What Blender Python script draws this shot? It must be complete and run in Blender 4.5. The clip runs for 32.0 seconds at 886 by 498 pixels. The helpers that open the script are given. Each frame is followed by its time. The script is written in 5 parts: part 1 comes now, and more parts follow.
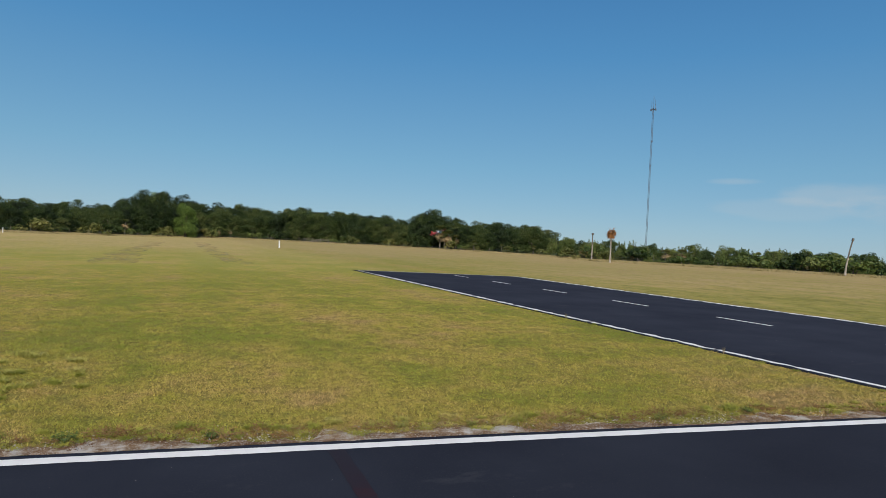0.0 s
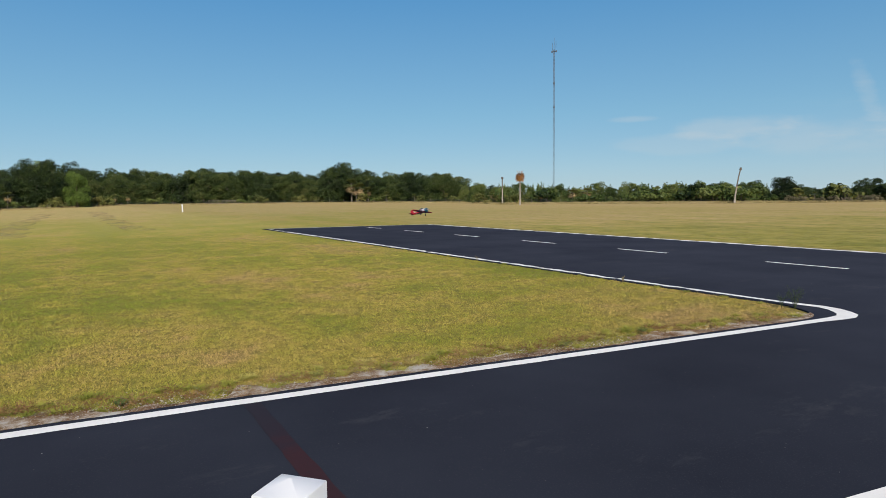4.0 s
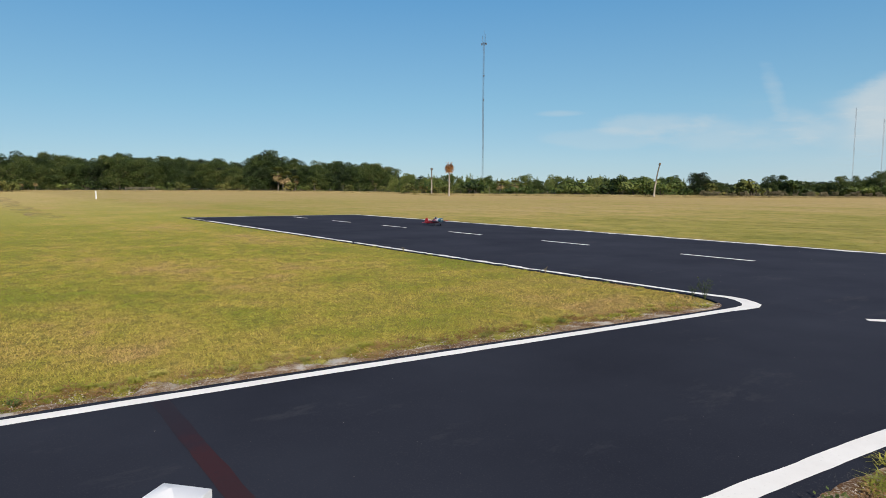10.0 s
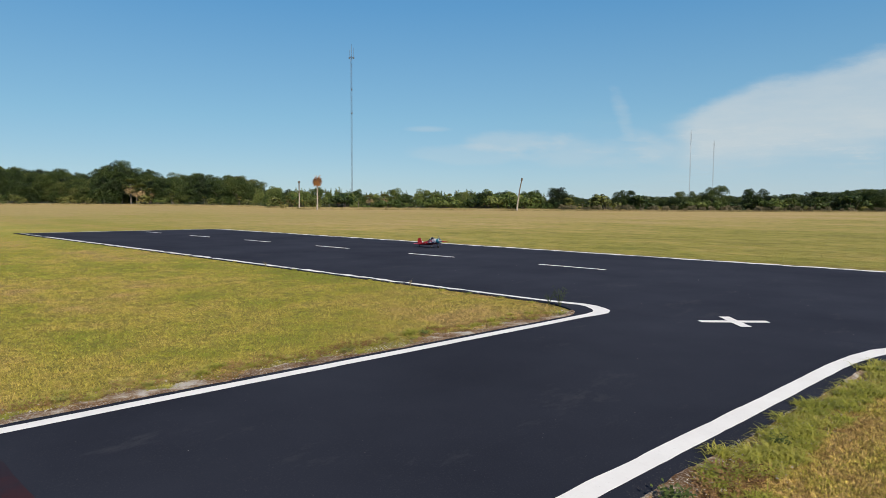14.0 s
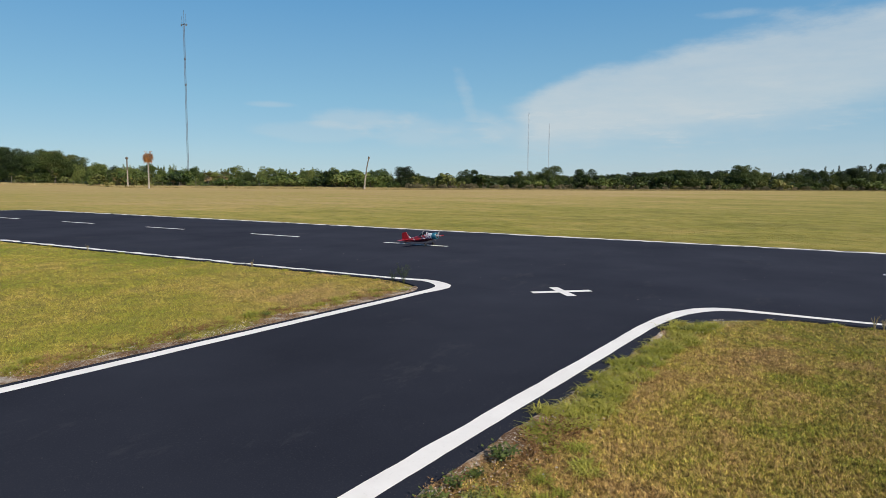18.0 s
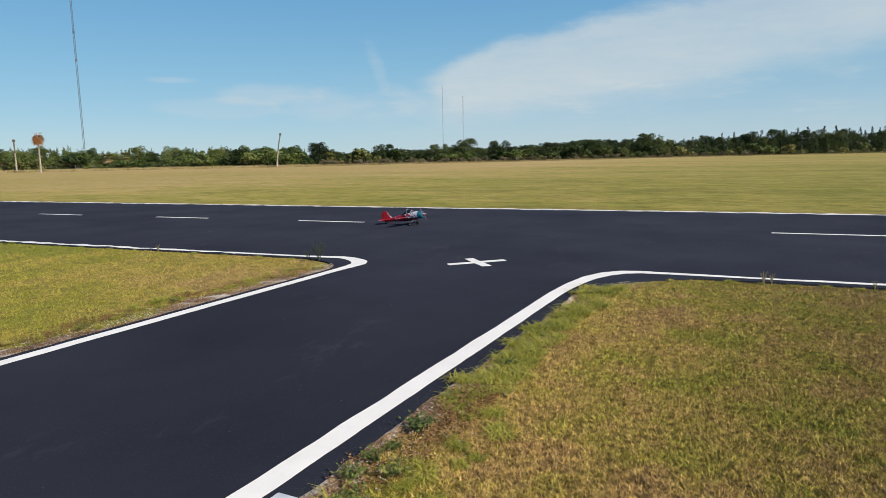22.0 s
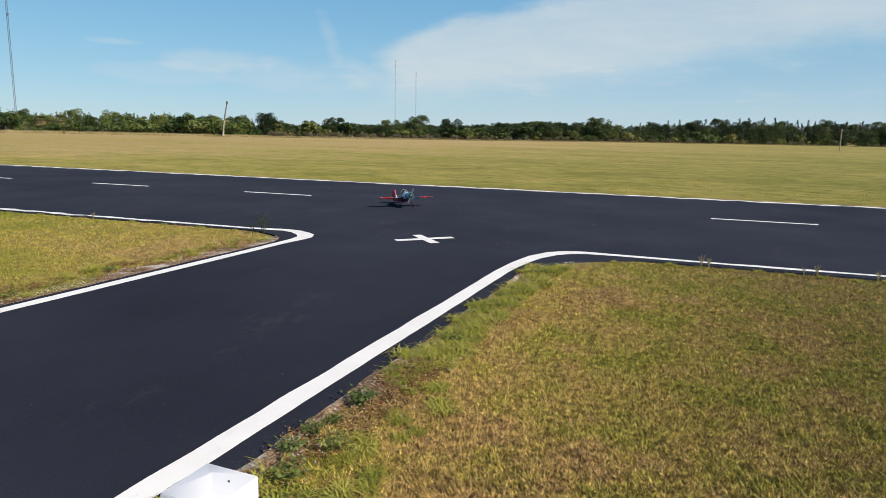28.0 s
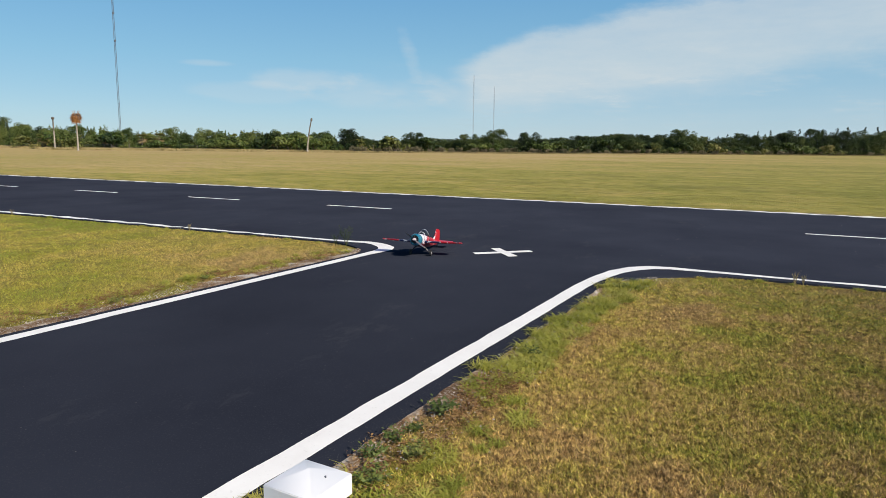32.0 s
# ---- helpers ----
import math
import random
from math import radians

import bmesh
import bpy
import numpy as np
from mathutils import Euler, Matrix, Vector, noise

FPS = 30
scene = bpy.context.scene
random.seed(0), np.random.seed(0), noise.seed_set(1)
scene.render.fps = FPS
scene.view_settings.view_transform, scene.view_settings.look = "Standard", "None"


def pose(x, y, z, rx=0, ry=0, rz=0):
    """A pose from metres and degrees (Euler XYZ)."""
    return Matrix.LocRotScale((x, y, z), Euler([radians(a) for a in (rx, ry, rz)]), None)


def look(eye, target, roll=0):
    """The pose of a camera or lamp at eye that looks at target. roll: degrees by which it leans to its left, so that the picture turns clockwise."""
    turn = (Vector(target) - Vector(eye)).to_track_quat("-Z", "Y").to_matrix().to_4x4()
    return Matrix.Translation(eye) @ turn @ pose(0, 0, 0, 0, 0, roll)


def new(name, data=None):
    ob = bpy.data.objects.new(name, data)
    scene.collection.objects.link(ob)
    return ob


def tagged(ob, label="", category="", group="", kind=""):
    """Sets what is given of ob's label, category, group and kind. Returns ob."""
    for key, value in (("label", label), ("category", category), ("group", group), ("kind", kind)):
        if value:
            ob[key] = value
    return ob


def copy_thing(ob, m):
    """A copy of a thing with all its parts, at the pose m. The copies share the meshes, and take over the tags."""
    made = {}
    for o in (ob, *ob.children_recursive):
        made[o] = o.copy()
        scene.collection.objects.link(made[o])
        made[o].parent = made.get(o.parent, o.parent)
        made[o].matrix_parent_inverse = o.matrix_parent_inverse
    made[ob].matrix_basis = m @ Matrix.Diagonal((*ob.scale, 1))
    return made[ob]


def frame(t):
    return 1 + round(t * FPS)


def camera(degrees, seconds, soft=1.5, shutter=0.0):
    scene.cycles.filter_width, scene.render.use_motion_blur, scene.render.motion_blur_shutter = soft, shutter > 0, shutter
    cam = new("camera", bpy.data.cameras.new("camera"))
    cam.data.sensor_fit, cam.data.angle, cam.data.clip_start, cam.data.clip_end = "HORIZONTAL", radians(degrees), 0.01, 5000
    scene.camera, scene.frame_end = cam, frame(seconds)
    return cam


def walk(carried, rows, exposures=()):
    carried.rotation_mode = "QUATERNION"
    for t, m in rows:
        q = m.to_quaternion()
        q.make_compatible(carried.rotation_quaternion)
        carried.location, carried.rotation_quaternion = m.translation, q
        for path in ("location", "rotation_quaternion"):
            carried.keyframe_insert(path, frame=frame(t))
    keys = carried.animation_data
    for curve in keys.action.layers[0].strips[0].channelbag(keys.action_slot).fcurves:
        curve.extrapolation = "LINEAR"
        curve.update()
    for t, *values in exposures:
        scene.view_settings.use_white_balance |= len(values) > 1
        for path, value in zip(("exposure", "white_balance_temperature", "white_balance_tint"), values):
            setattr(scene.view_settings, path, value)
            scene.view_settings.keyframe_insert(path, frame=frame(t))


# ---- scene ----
cam = camera(68.15, 32.0, soft=0.6)
PATH = [
    (0, (-0.115, -0.076, 1.564), (-1.973, 0.665, 1.551), 3.02),
    (0.5, (-0.040, -0.124, 1.560), (-1.870, 0.682, 1.519), 2.56),
    (1, (-0.037, -0.206, 1.567), (-1.850, 0.636, 1.494), 2.29),
    (1.5, (-0.092, -0.054, 1.561), (-1.885, 0.826, 1.461), 2.40),
    (2, (-0.006, 0.043, 1.546), (-1.789, 0.944, 1.454), 2.42),
    (2.5, (-0.004, 0.009, 1.548), (-1.780, 0.924, 1.453), 2.60),
    (3, (-0.004, 0.063, 1.544), (-1.777, 0.980, 1.424), 2.00),
    (3.5, (0.004, -0.042, 1.524), (-1.745, 0.918, 1.388), 0.11),
    (5.5, (-0.007, 0.059, 1.533), (-1.722, 1.069, 1.340), -0.66),
    (6, (0.001, 0.066, 1.532), (-1.678, 1.135, 1.333), -0.33),
    (6.5, (-0.006, 0.067, 1.526), (-1.637, 1.201, 1.298), 0.04),
    (7, (0.002, 0.057, 1.532), (-1.614, 1.214, 1.301), 0.11),
    (7.5, (0.000, 0.044, 1.532), (-1.605, 1.216, 1.304), 0.19),
    (8, (0.002, 0.042, 1.530), (-1.592, 1.227, 1.302), 0.14),
    (8.5, (0.010, 0.047, 1.535), (-1.577, 1.242, 1.308), 0.16),
    (9, (-0.012, 0.052, 1.528), (-1.619, 1.226, 1.333), 0.55),
    (9.5, (-0.005, 0.055, 1.532), (-1.621, 1.218, 1.346), 0.55),
    (10, (-0.004, 0.058, 1.531), (-1.625, 1.213, 1.344), 0.24),
    (10.5, (-0.001, 0.057, 1.532), (-1.610, 1.230, 1.346), 0.11),
    (11, (0.002, 0.058, 1.530), (-1.586, 1.262, 1.354), 0.21),
    (11.5, (-0.003, 0.101, 1.518), (-1.569, 1.334, 1.357), 0.57),
    (12, (0.013, 0.071, 1.527), (-1.536, 1.328, 1.380), 0.75),
    (12.5, (0.022, 0.077, 1.520), (-1.505, 1.361, 1.383), 0.91),
    (13, (0.007, 0.140, 1.514), (-1.491, 1.457, 1.377), 0.82),
    (13.5, (0.029, 0.132, 1.518), (-1.399, 1.526, 1.371), 0.01),
    (14, (0.011, 0.172, 1.512), (-1.355, 1.626, 1.369), 0.37),
    (14.5, (0.030, 0.132, 1.519), (-1.315, 1.605, 1.377), 0.50),
    (16.5, (0.073, 0.143, 1.522), (-1.099, 1.757, 1.377), 1.12),
    (17, (0.079, 0.156, 1.510), (-1.038, 1.808, 1.357), 1.14),
    (17.5, (0.095, 0.166, 1.514), (-0.932, 1.870, 1.314), 0.67),
    (18, (0.098, 0.166, 1.510), (-0.896, 1.890, 1.306), 0.53),
    (18.5, (0.118, 0.141, 1.519), (-0.847, 1.879, 1.304), 0.20),
    (19, (0.107, 0.165, 1.513), (-0.831, 1.917, 1.291), 0.22),
    (19.5, (0.077, 0.213, 1.491), (-0.830, 1.977, 1.235), 0.51),
    (20, (0.110, 0.208, 1.496), (-0.752, 1.990, 1.218), -0.95),
    (20.5, (0.112, 0.201, 1.504), (-0.727, 1.995, 1.224), -1.06),
    (21, (0.124, 0.198, 1.505), (-0.693, 2.002, 1.226), -1.05),
    (21.5, (0.129, 0.192, 1.508), (-0.664, 2.006, 1.226), -0.98),
    (22, (0.145, 0.190, 1.506), (-0.625, 2.014, 1.224), -1.00),
    (22.5, (0.095, 0.172, 1.500), (-0.651, 2.006, 1.218), -0.84),
    (23, (0.058, 0.135, 1.497), (-0.664, 1.980, 1.216), -0.68),
    (23.5, (0.118, 0.170, 1.500), (-0.580, 2.022, 1.212), -0.65),
    (24, (0.172, 0.194, 1.506), (-0.489, 2.057, 1.202), 1.84),
    (24.5, (0.231, 0.188, 1.508), (-0.407, 2.059, 1.208), 2.00),
    (26.5, (0.229, 0.213, 1.504), (-0.356, 2.100, 1.192), 1.37),
    (27, (0.203, 0.210, 1.506), (-0.428, 2.079, 1.176), 1.69),
    (27.5, (0.174, 0.213, 1.498), (-0.450, 2.083, 1.161), 1.36),
    (28, (0.149, 0.215, 1.486), (-0.471, 2.084, 1.137), 1.30),
    (28.5, (0.151, 0.210, 1.489), (-0.465, 2.081, 1.140), 1.31),
    (29, (0.180, 0.173, 1.506), (-0.466, 2.034, 1.160), 1.12),
    (29.5, (0.179, 0.178, 1.497), (-0.473, 2.036, 1.148), 1.01),
    (30, (0.163, 0.185, 1.485), (-0.493, 2.038, 1.120), 1.05),
    (30.5, (0.144, 0.180, 1.478), (-0.593, 2.001, 1.101), 1.60),
    (31, (0.158, 0.176, 1.481), (-0.630, 1.985, 1.155), 1.62),
    (31.5, (0.164, 0.163, 1.491), (-0.632, 1.970, 1.174), 1.25),
    (32, (0.143, 0.168, 1.486), (-0.697, 1.956, 1.174), 0.75),
]
EXPOSURES = [(0.0, -0.05, 6520, 11), (1.0, 0.05, 6650, 11), (3.0, 0.12, 6700, 11.5), (6.0, 0.26, 6900, 12), (10.0, 0.28, 6950, 12), (14.0, 0.24, 6950, 12), (17.0, 0.22, 6920, 12), (19.0, 0.26, 6950, 12), (24.0, 0.32, 6950, 12), (28.0, 0.38, 6930, 12), (32.0, 0.34, 6930, 12)]
walk(cam, [(t, look(eye, target, roll)) for t, eye, target, roll in PATH], EXPOSURES)

# ---- light ----
SUN_AZ, SUN_EL = -18.0, 36.0
world = bpy.data.worlds.new("sky")
scene.world = world
world.use_nodes = True
wn = world.node_tree
bg = wn.nodes["Background"]
sky = wn.nodes.new("ShaderNodeTexSky")
sky.sky_type, sky.sun_disc = "NISHITA", False
sky.sun_elevation, sky.sun_rotation = radians(SUN_EL), radians(90 - SUN_AZ)
sky.altitude, sky.air_density, sky.dust_density, sky.ozone_density = 800, 1.0, 0.15, 2.5
hue = wn.nodes.new("ShaderNodeHueSaturation")
hue.inputs["Saturation"].default_value = 1.25
tint = wn.nodes.new("ShaderNodeMix")
tint.data_type, tint.blend_type = "RGBA", "MULTIPLY"
tint.inputs[0].default_value = 1.0
tint.inputs[7].default_value = (0.86, 0.98, 1.06, 1)
wn.links.new(sky.outputs[0], tint.inputs[6])
wn.links.new(tint.outputs[2], hue.inputs["Color"])
wn.links.new(hue.outputs[0], bg.inputs[0])
bg.inputs[1].default_value = 0.069
# haze: a clear-sky gradient over height, blended with the sky model
up = wn.nodes.new("ShaderNodeSeparateXYZ")
wn.links.new(wn.nodes.new("ShaderNodeTexCoord").outputs["Generated"], up.inputs[0])
haze = wn.nodes.new("ShaderNodeValToRGB")
for pos, col in ((0.12, (0.215, 0.44, 0.62)), (0.28, (0.106, 0.32, 0.59)), (0.5, (0.04, 0.17, 0.44))):
    haze.color_ramp.elements.new(pos).color = (*col, 1)
haze.color_ramp.elements[0].color, haze.color_ramp.elements[-1].color = (0.318, 0.482, 0.645, 1), (0.012, 0.055, 0.18, 1)
wn.links.new(up.outputs[2], haze.inputs[0])
bg2 = wn.nodes.new("ShaderNodeBackground")
wn.links.new(haze.outputs[0], bg2.inputs[0])
both = wn.nodes.new("ShaderNodeMixShader")
both.inputs[0].default_value = 0.7
wn.links.new(bg.outputs[0], both.inputs[1])
wn.links.new(bg2.outputs[0], both.inputs[2])
wn.links.new(both.outputs[0], wn.nodes["World Output"].inputs[0])
sun = new("sun", bpy.data.lights.new("sun", "SUN"))
sun.data.energy, sun.data.angle, sun.data.color = 4.9, radians(0.53), (1.0, 0.94, 0.85)
sun_dir = Vector((math.cos(radians(SUN_AZ)) * math.cos(radians(SUN_EL)), math.sin(radians(SUN_AZ)) * math.cos(radians(SUN_EL)), math.sin(radians(SUN_EL))))
sun.matrix_world = look(sun_dir * 50, (0, 0, 0))


# ---- materials ----
class Mat:
    """A node material with short calls."""

    def __init__(self, name, rough=0.6, metal=0.0, spec=0.5):
        self.m = bpy.data.materials.new(name)
        self.m.use_nodes = True
        self.t = self.m.node_tree
        self.b = self.t.nodes["Principled BSDF"]
        self.b.inputs["Roughness"].default_value = rough
        self.b.inputs["Metallic"].default_value = metal
        self.b.inputs["Specular IOR Level"].default_value = spec

    def node(self, kind, **values):
        n = self.t.nodes.new("ShaderNode" + kind)
        for key, value in values.items():
            n.inputs[key].default_value = value
        return n

    def link(self, a, b):
        self.t.links.new(a, b)

    def coord(self, which="Object"):
        return self.t.nodes.new("ShaderNodeTexCoord").outputs[which]

    def noise(self, scale, detail=4.0, rough=0.6, at=None, stretch=None):
        n = self.node("TexNoise", Scale=scale, Detail=detail, Roughness=rough)
        at = at or self.coord()
        if stretch:
            mp = self.node("Mapping")
            mp.inputs["Scale"].default_value = stretch
            self.link(at, mp.inputs[0])
            at = mp.outputs[0]
        self.link(at, n.inputs["Vector"])
        return n.outputs["Fac"]

    def ramp(self, fac, stops):
        r = self.t.nodes.new("ShaderNodeValToRGB")
        e = r.color_ramp.elements
        while len(e) < len(stops):
            e.new(0.5)
        for k, (pos, col) in enumerate(stops):
            e[k].position, e[k].color = pos, (*col, 1) if len(col) == 3 else col
        self.link(fac, r.inputs[0])
        return r.outputs[0]

    def mix(self, fac, a, b, mode="MIX"):
        n = self.t.nodes.new("ShaderNodeMix")
        n.data_type, n.blend_type = "RGBA", mode
        for s, v in ((0, fac), (6, a), (7, b)):
            if isinstance(v, (int, float)):
                n.inputs[s].default_value = v
            elif isinstance(v, tuple):
                n.inputs[s].default_value = (*v, 1)
            else:
                self.link(v, n.inputs[s])
        return n.outputs[2]

    def math(self, op, a, b=0.0, c=0.0):
        n = self.t.nodes.new("ShaderNodeMath")
        n.operation = op
        for s, v in ((0, a), (1, b), (2, c)):
            if isinstance(v, (int, float)):
                n.inputs[s].default_value = v
            else:
                self.link(v, n.inputs[s])
        return n.outputs[0]

    def color(self, col):
        if isinstance(col, tuple):
            self.b.inputs["Base Color"].default_value = (*col, 1)
        else:
            self.link(col, self.b.inputs["Base Color"])
        return self

    def rough(self, fac, lo, hi):
        n = self.node("MapRange")
        n.inputs["To Min"].default_value, n.inputs["To Max"].default_value = lo, hi
        self.link(fac, n.inputs[0])
        self.link(n.outputs[0], self.b.inputs["Roughness"])
        return self

    def bump(self, height, strength=0.3, distance=0.01):
        n = self.node("Bump", Strength=strength, Distance=distance)
        self.link(height, n.inputs["Height"])
        self.link(n.outputs[0], self.b.inputs["Normal"])
        return self


def simple(name, col, rough=0.6, vary=0.15, scale=6.0, metal=0.0, bump=0.0, spec=0.5):
    m = Mat(name, rough, metal, spec)
    n = m.noise(scale, 5)
    lo, hi = tuple(c * (1 - vary) for c in col), tuple(min(1, c * (1 + vary)) for c in col)
    m.color(m.ramp(n, [(0.3, lo), (0.7, hi)]))
    m.rough(n, max(0, rough - 0.08), min(1, rough + 0.08))
    if bump:
        m.bump(m.noise(scale * 6, 4), bump, 0.004)
    return m.m


def ground_height(x, y):
    x, y = np.clip(x, -36, 36), np.clip(y, -12, 20)
    return 0.0176 * y - 0.0126 * y * y / 30 - 0.0009 * x * x / 30 - 0.024


# ---- paint and surface materials ----
def patches(m):
    """Slow patches of the turf, shared by the soil and the blades: 0 dry, 1 green."""
    geo = m.t.nodes.new("ShaderNodeNewGeometry").outputs["Position"]
    wide = m.noise(0.22, 3, 0.55, geo)
    fine = m.noise(1.4, 4, 0.6, geo)
    rows = m.noise(0.35, 2, 0.5, geo, (0.06, 1.0, 1.0))
    s = m.math("ADD", m.math("MULTIPLY", wide, 0.8), m.math("MULTIPLY", fine, 0.6))
    s = m.math("ADD", s, m.math("MULTIPLY", rows, 0.55))
    s = m.math("ADD", m.math("MULTIPLY", m.math("SUBTRACT", s, 0.975), 1.75), 0.575)
    sep = m.t.nodes.new("ShaderNodeSeparateXYZ")
    m.link(geo, sep.inputs[0])
    far = m.node("MapRange")
    for k, v in ((1, 18.0), (2, 70.0), (3, 0.0), (4, -0.26)):
        far.inputs[k].default_value = v
    m.link(sep.outputs[1], far.inputs[0])
    side = m.node("MapRange")
    for k, v in ((1, -3.5), (2, -1.0), (3, 0.03), (4, -0.13)):
        side.inputs[k].default_value = v
    m.link(sep.outputs[0], side.inputs[0])
    near = m.node("MapRange")
    for k, v in ((1, 8.0), (2, 15.0), (3, 1.0), (4, 0.0)):
        near.inputs[k].default_value = v
    m.link(sep.outputs[1], near.inputs[0])
    east = m.node("MapRange")
    for k, v in ((1, -0.3), (2, 3.0), (3, 0.0), (4, 0.1)):
        east.inputs[k].default_value = v
    m.link(sep.outputs[0], east.inputs[0])
    lush = m.node("MapRange")
    for k, v in ((1, -2.5), (2, 0.0), (3, 0.0), (4, 1.1)):
        lush.inputs[k].default_value = v
    m.link(sep.outputs[0], lush.inputs[0])
    sprig = m.math("MULTIPLY", m.math("SUBTRACT", m.noise(2.8, 4, 0.65, geo), 0.5), m.math("MULTIPLY", lush.outputs[0], near.outputs[0]))
    s = m.math("ADD", s, m.math("ADD", sprig, m.math("MULTIPLY", east.outputs[0], near.outputs[0])))
    west = m.node("MapRange")
    for k, v in ((1, -11.0), (2, -5.0), (3, 0.13), (4, 0.035)):
        west.inputs[k].default_value = v
    m.link(sep.outputs[0], west.inputs[0])
    s = m.math("ADD", s, west.outputs[0])
    s = m.math("ADD", s, far.outputs[0])
    s = m.math("ADD", s, m.math("MULTIPLY", side.outputs[0], near.outputs[0]))
    return s, geo


def far_tone(m, geo, lo, hi, across=True):
    """0 on the near lawns, 1 on the dry field beyond the runway and, more gently, far out."""
    d = m.node("VectorMath")
    d.operation = "LENGTH"
    m.link(geo, d.inputs[0])
    n = m.node("MapRange")
    for k, v in ((1, lo), (2, hi), (3, 0.0), (4, 1.0)):
        n.inputs[k].default_value = v
    m.link(d.outputs["Value"], n.inputs[0])
    if not across:
        return n.outputs[0]
    out = m.math("MULTIPLY", n.outputs[0], 0.75)
    sep = m.t.nodes.new("ShaderNodeSeparateXYZ")
    m.link(geo, sep.inputs[0])
    a, b = m.node("MapRange"), m.node("MapRange")
    for k, v, w in ((1, 13.0, -75.0), (2, 17.0, -26.0), (3, 0.0, 0.0), (4, 1.0, 1.0)):
        a.inputs[k].default_value, b.inputs[k].default_value = v, w
    m.link(sep.outputs[1], a.inputs[0])
    m.link(sep.outputs[0], b.inputs[0])
    return m.math("MAXIMUM", out, m.math("MULTIPLY", a.outputs[0], b.outputs[0]))


def east_falloff(m, geo, col):
    """Darkens the near lawn's colour eastwards, standing for lens falloff and backlit blades."""
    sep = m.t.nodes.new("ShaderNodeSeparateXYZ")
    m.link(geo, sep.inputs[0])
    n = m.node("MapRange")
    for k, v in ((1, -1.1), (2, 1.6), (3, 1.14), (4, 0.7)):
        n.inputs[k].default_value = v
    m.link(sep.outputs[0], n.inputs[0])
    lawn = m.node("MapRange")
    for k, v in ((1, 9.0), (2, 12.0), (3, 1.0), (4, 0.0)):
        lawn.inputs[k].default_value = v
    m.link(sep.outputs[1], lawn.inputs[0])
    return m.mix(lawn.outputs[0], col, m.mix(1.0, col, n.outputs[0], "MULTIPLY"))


def straw_bands(m, geo):
    """Soft mowing bands of dry straw across the far field."""
    band = m.noise(0.09, 3, 0.6, geo, (0.35, 1.0, 1.0))
    thin = m.noise(0.45, 5, 0.7, geo, (0.55, 1.0, 1.0))
    blot = m.noise(0.7, 5, 0.7, geo, (0.7, 1.0, 1.0))
    v = m.math("ADD", m.math("MULTIPLY", band, 0.4), m.math("MULTIPLY", blot, 0.35))
    v = m.math("ADD", v, m.math("MULTIPLY", thin, 0.25))
    v = m.math("ADD", v, m.math("MULTIPLY", m.math("SUBTRACT", far_tone(m, geo, 18, 95, False), 0.45), 0.1))
    sep = m.t.nodes.new("ShaderNodeSeparateXYZ")
    m.link(geo, sep.inputs[0])
    drift = m.node("MapRange")
    for k, w in ((1, -30.0), (2, 12.0), (3, 0.08), (4, -0.075)):
        drift.inputs[k].default_value = w
    m.link(sep.outputs[0], drift.inputs[0])
    v = m.math("ADD", v, drift.outputs[0])
    col = m.ramp(v, [(0.36, (0.16, 0.165, 0.032)), (0.46, (0.27, 0.24, 0.058)), (0.54, (0.37, 0.288, 0.096)), (0.62, (0.45, 0.32, 0.15))])
    tuft = m.noise(2.6, 4, 0.7, geo, (0.8, 1.0, 1.0))
    return m.mix(1.0, col, m.ramp(tuft, [(0.36, (0.62, 0.66, 0.55)), (0.5, (1.0, 1.0, 1.0)), (0.66, (1.14, 1.1, 1.08))]), "MULTIPLY")


def turf_material():
    m = Mat("mown_turf", 0.9, 0, 0.15)
    p, geo = patches(m)
    col = m.ramp(p, [(0.1, (0.235, 0.15, 0.066)), (0.35, (0.32, 0.23, 0.082)), (0.55, (0.305, 0.255, 0.058)), (0.8, (0.238, 0.232, 0.04))])
    far = far_tone(m, geo, 24, 80)
    col = m.mix(m.math("MULTIPLY", far, 0.85), col, straw_bands(m, geo))
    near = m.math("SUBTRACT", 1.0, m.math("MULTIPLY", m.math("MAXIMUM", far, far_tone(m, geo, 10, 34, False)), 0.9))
    # Shade between near blades is put into the soil colour as dark flecks.
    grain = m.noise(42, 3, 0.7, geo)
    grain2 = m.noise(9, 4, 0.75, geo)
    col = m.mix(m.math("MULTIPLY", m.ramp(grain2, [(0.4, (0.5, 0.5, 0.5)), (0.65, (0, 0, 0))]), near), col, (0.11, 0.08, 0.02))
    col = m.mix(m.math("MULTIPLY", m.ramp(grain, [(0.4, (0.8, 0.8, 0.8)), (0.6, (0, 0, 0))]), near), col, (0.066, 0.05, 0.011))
    col = east_falloff(m, geo, col)
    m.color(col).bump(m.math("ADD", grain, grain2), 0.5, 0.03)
    return m.m


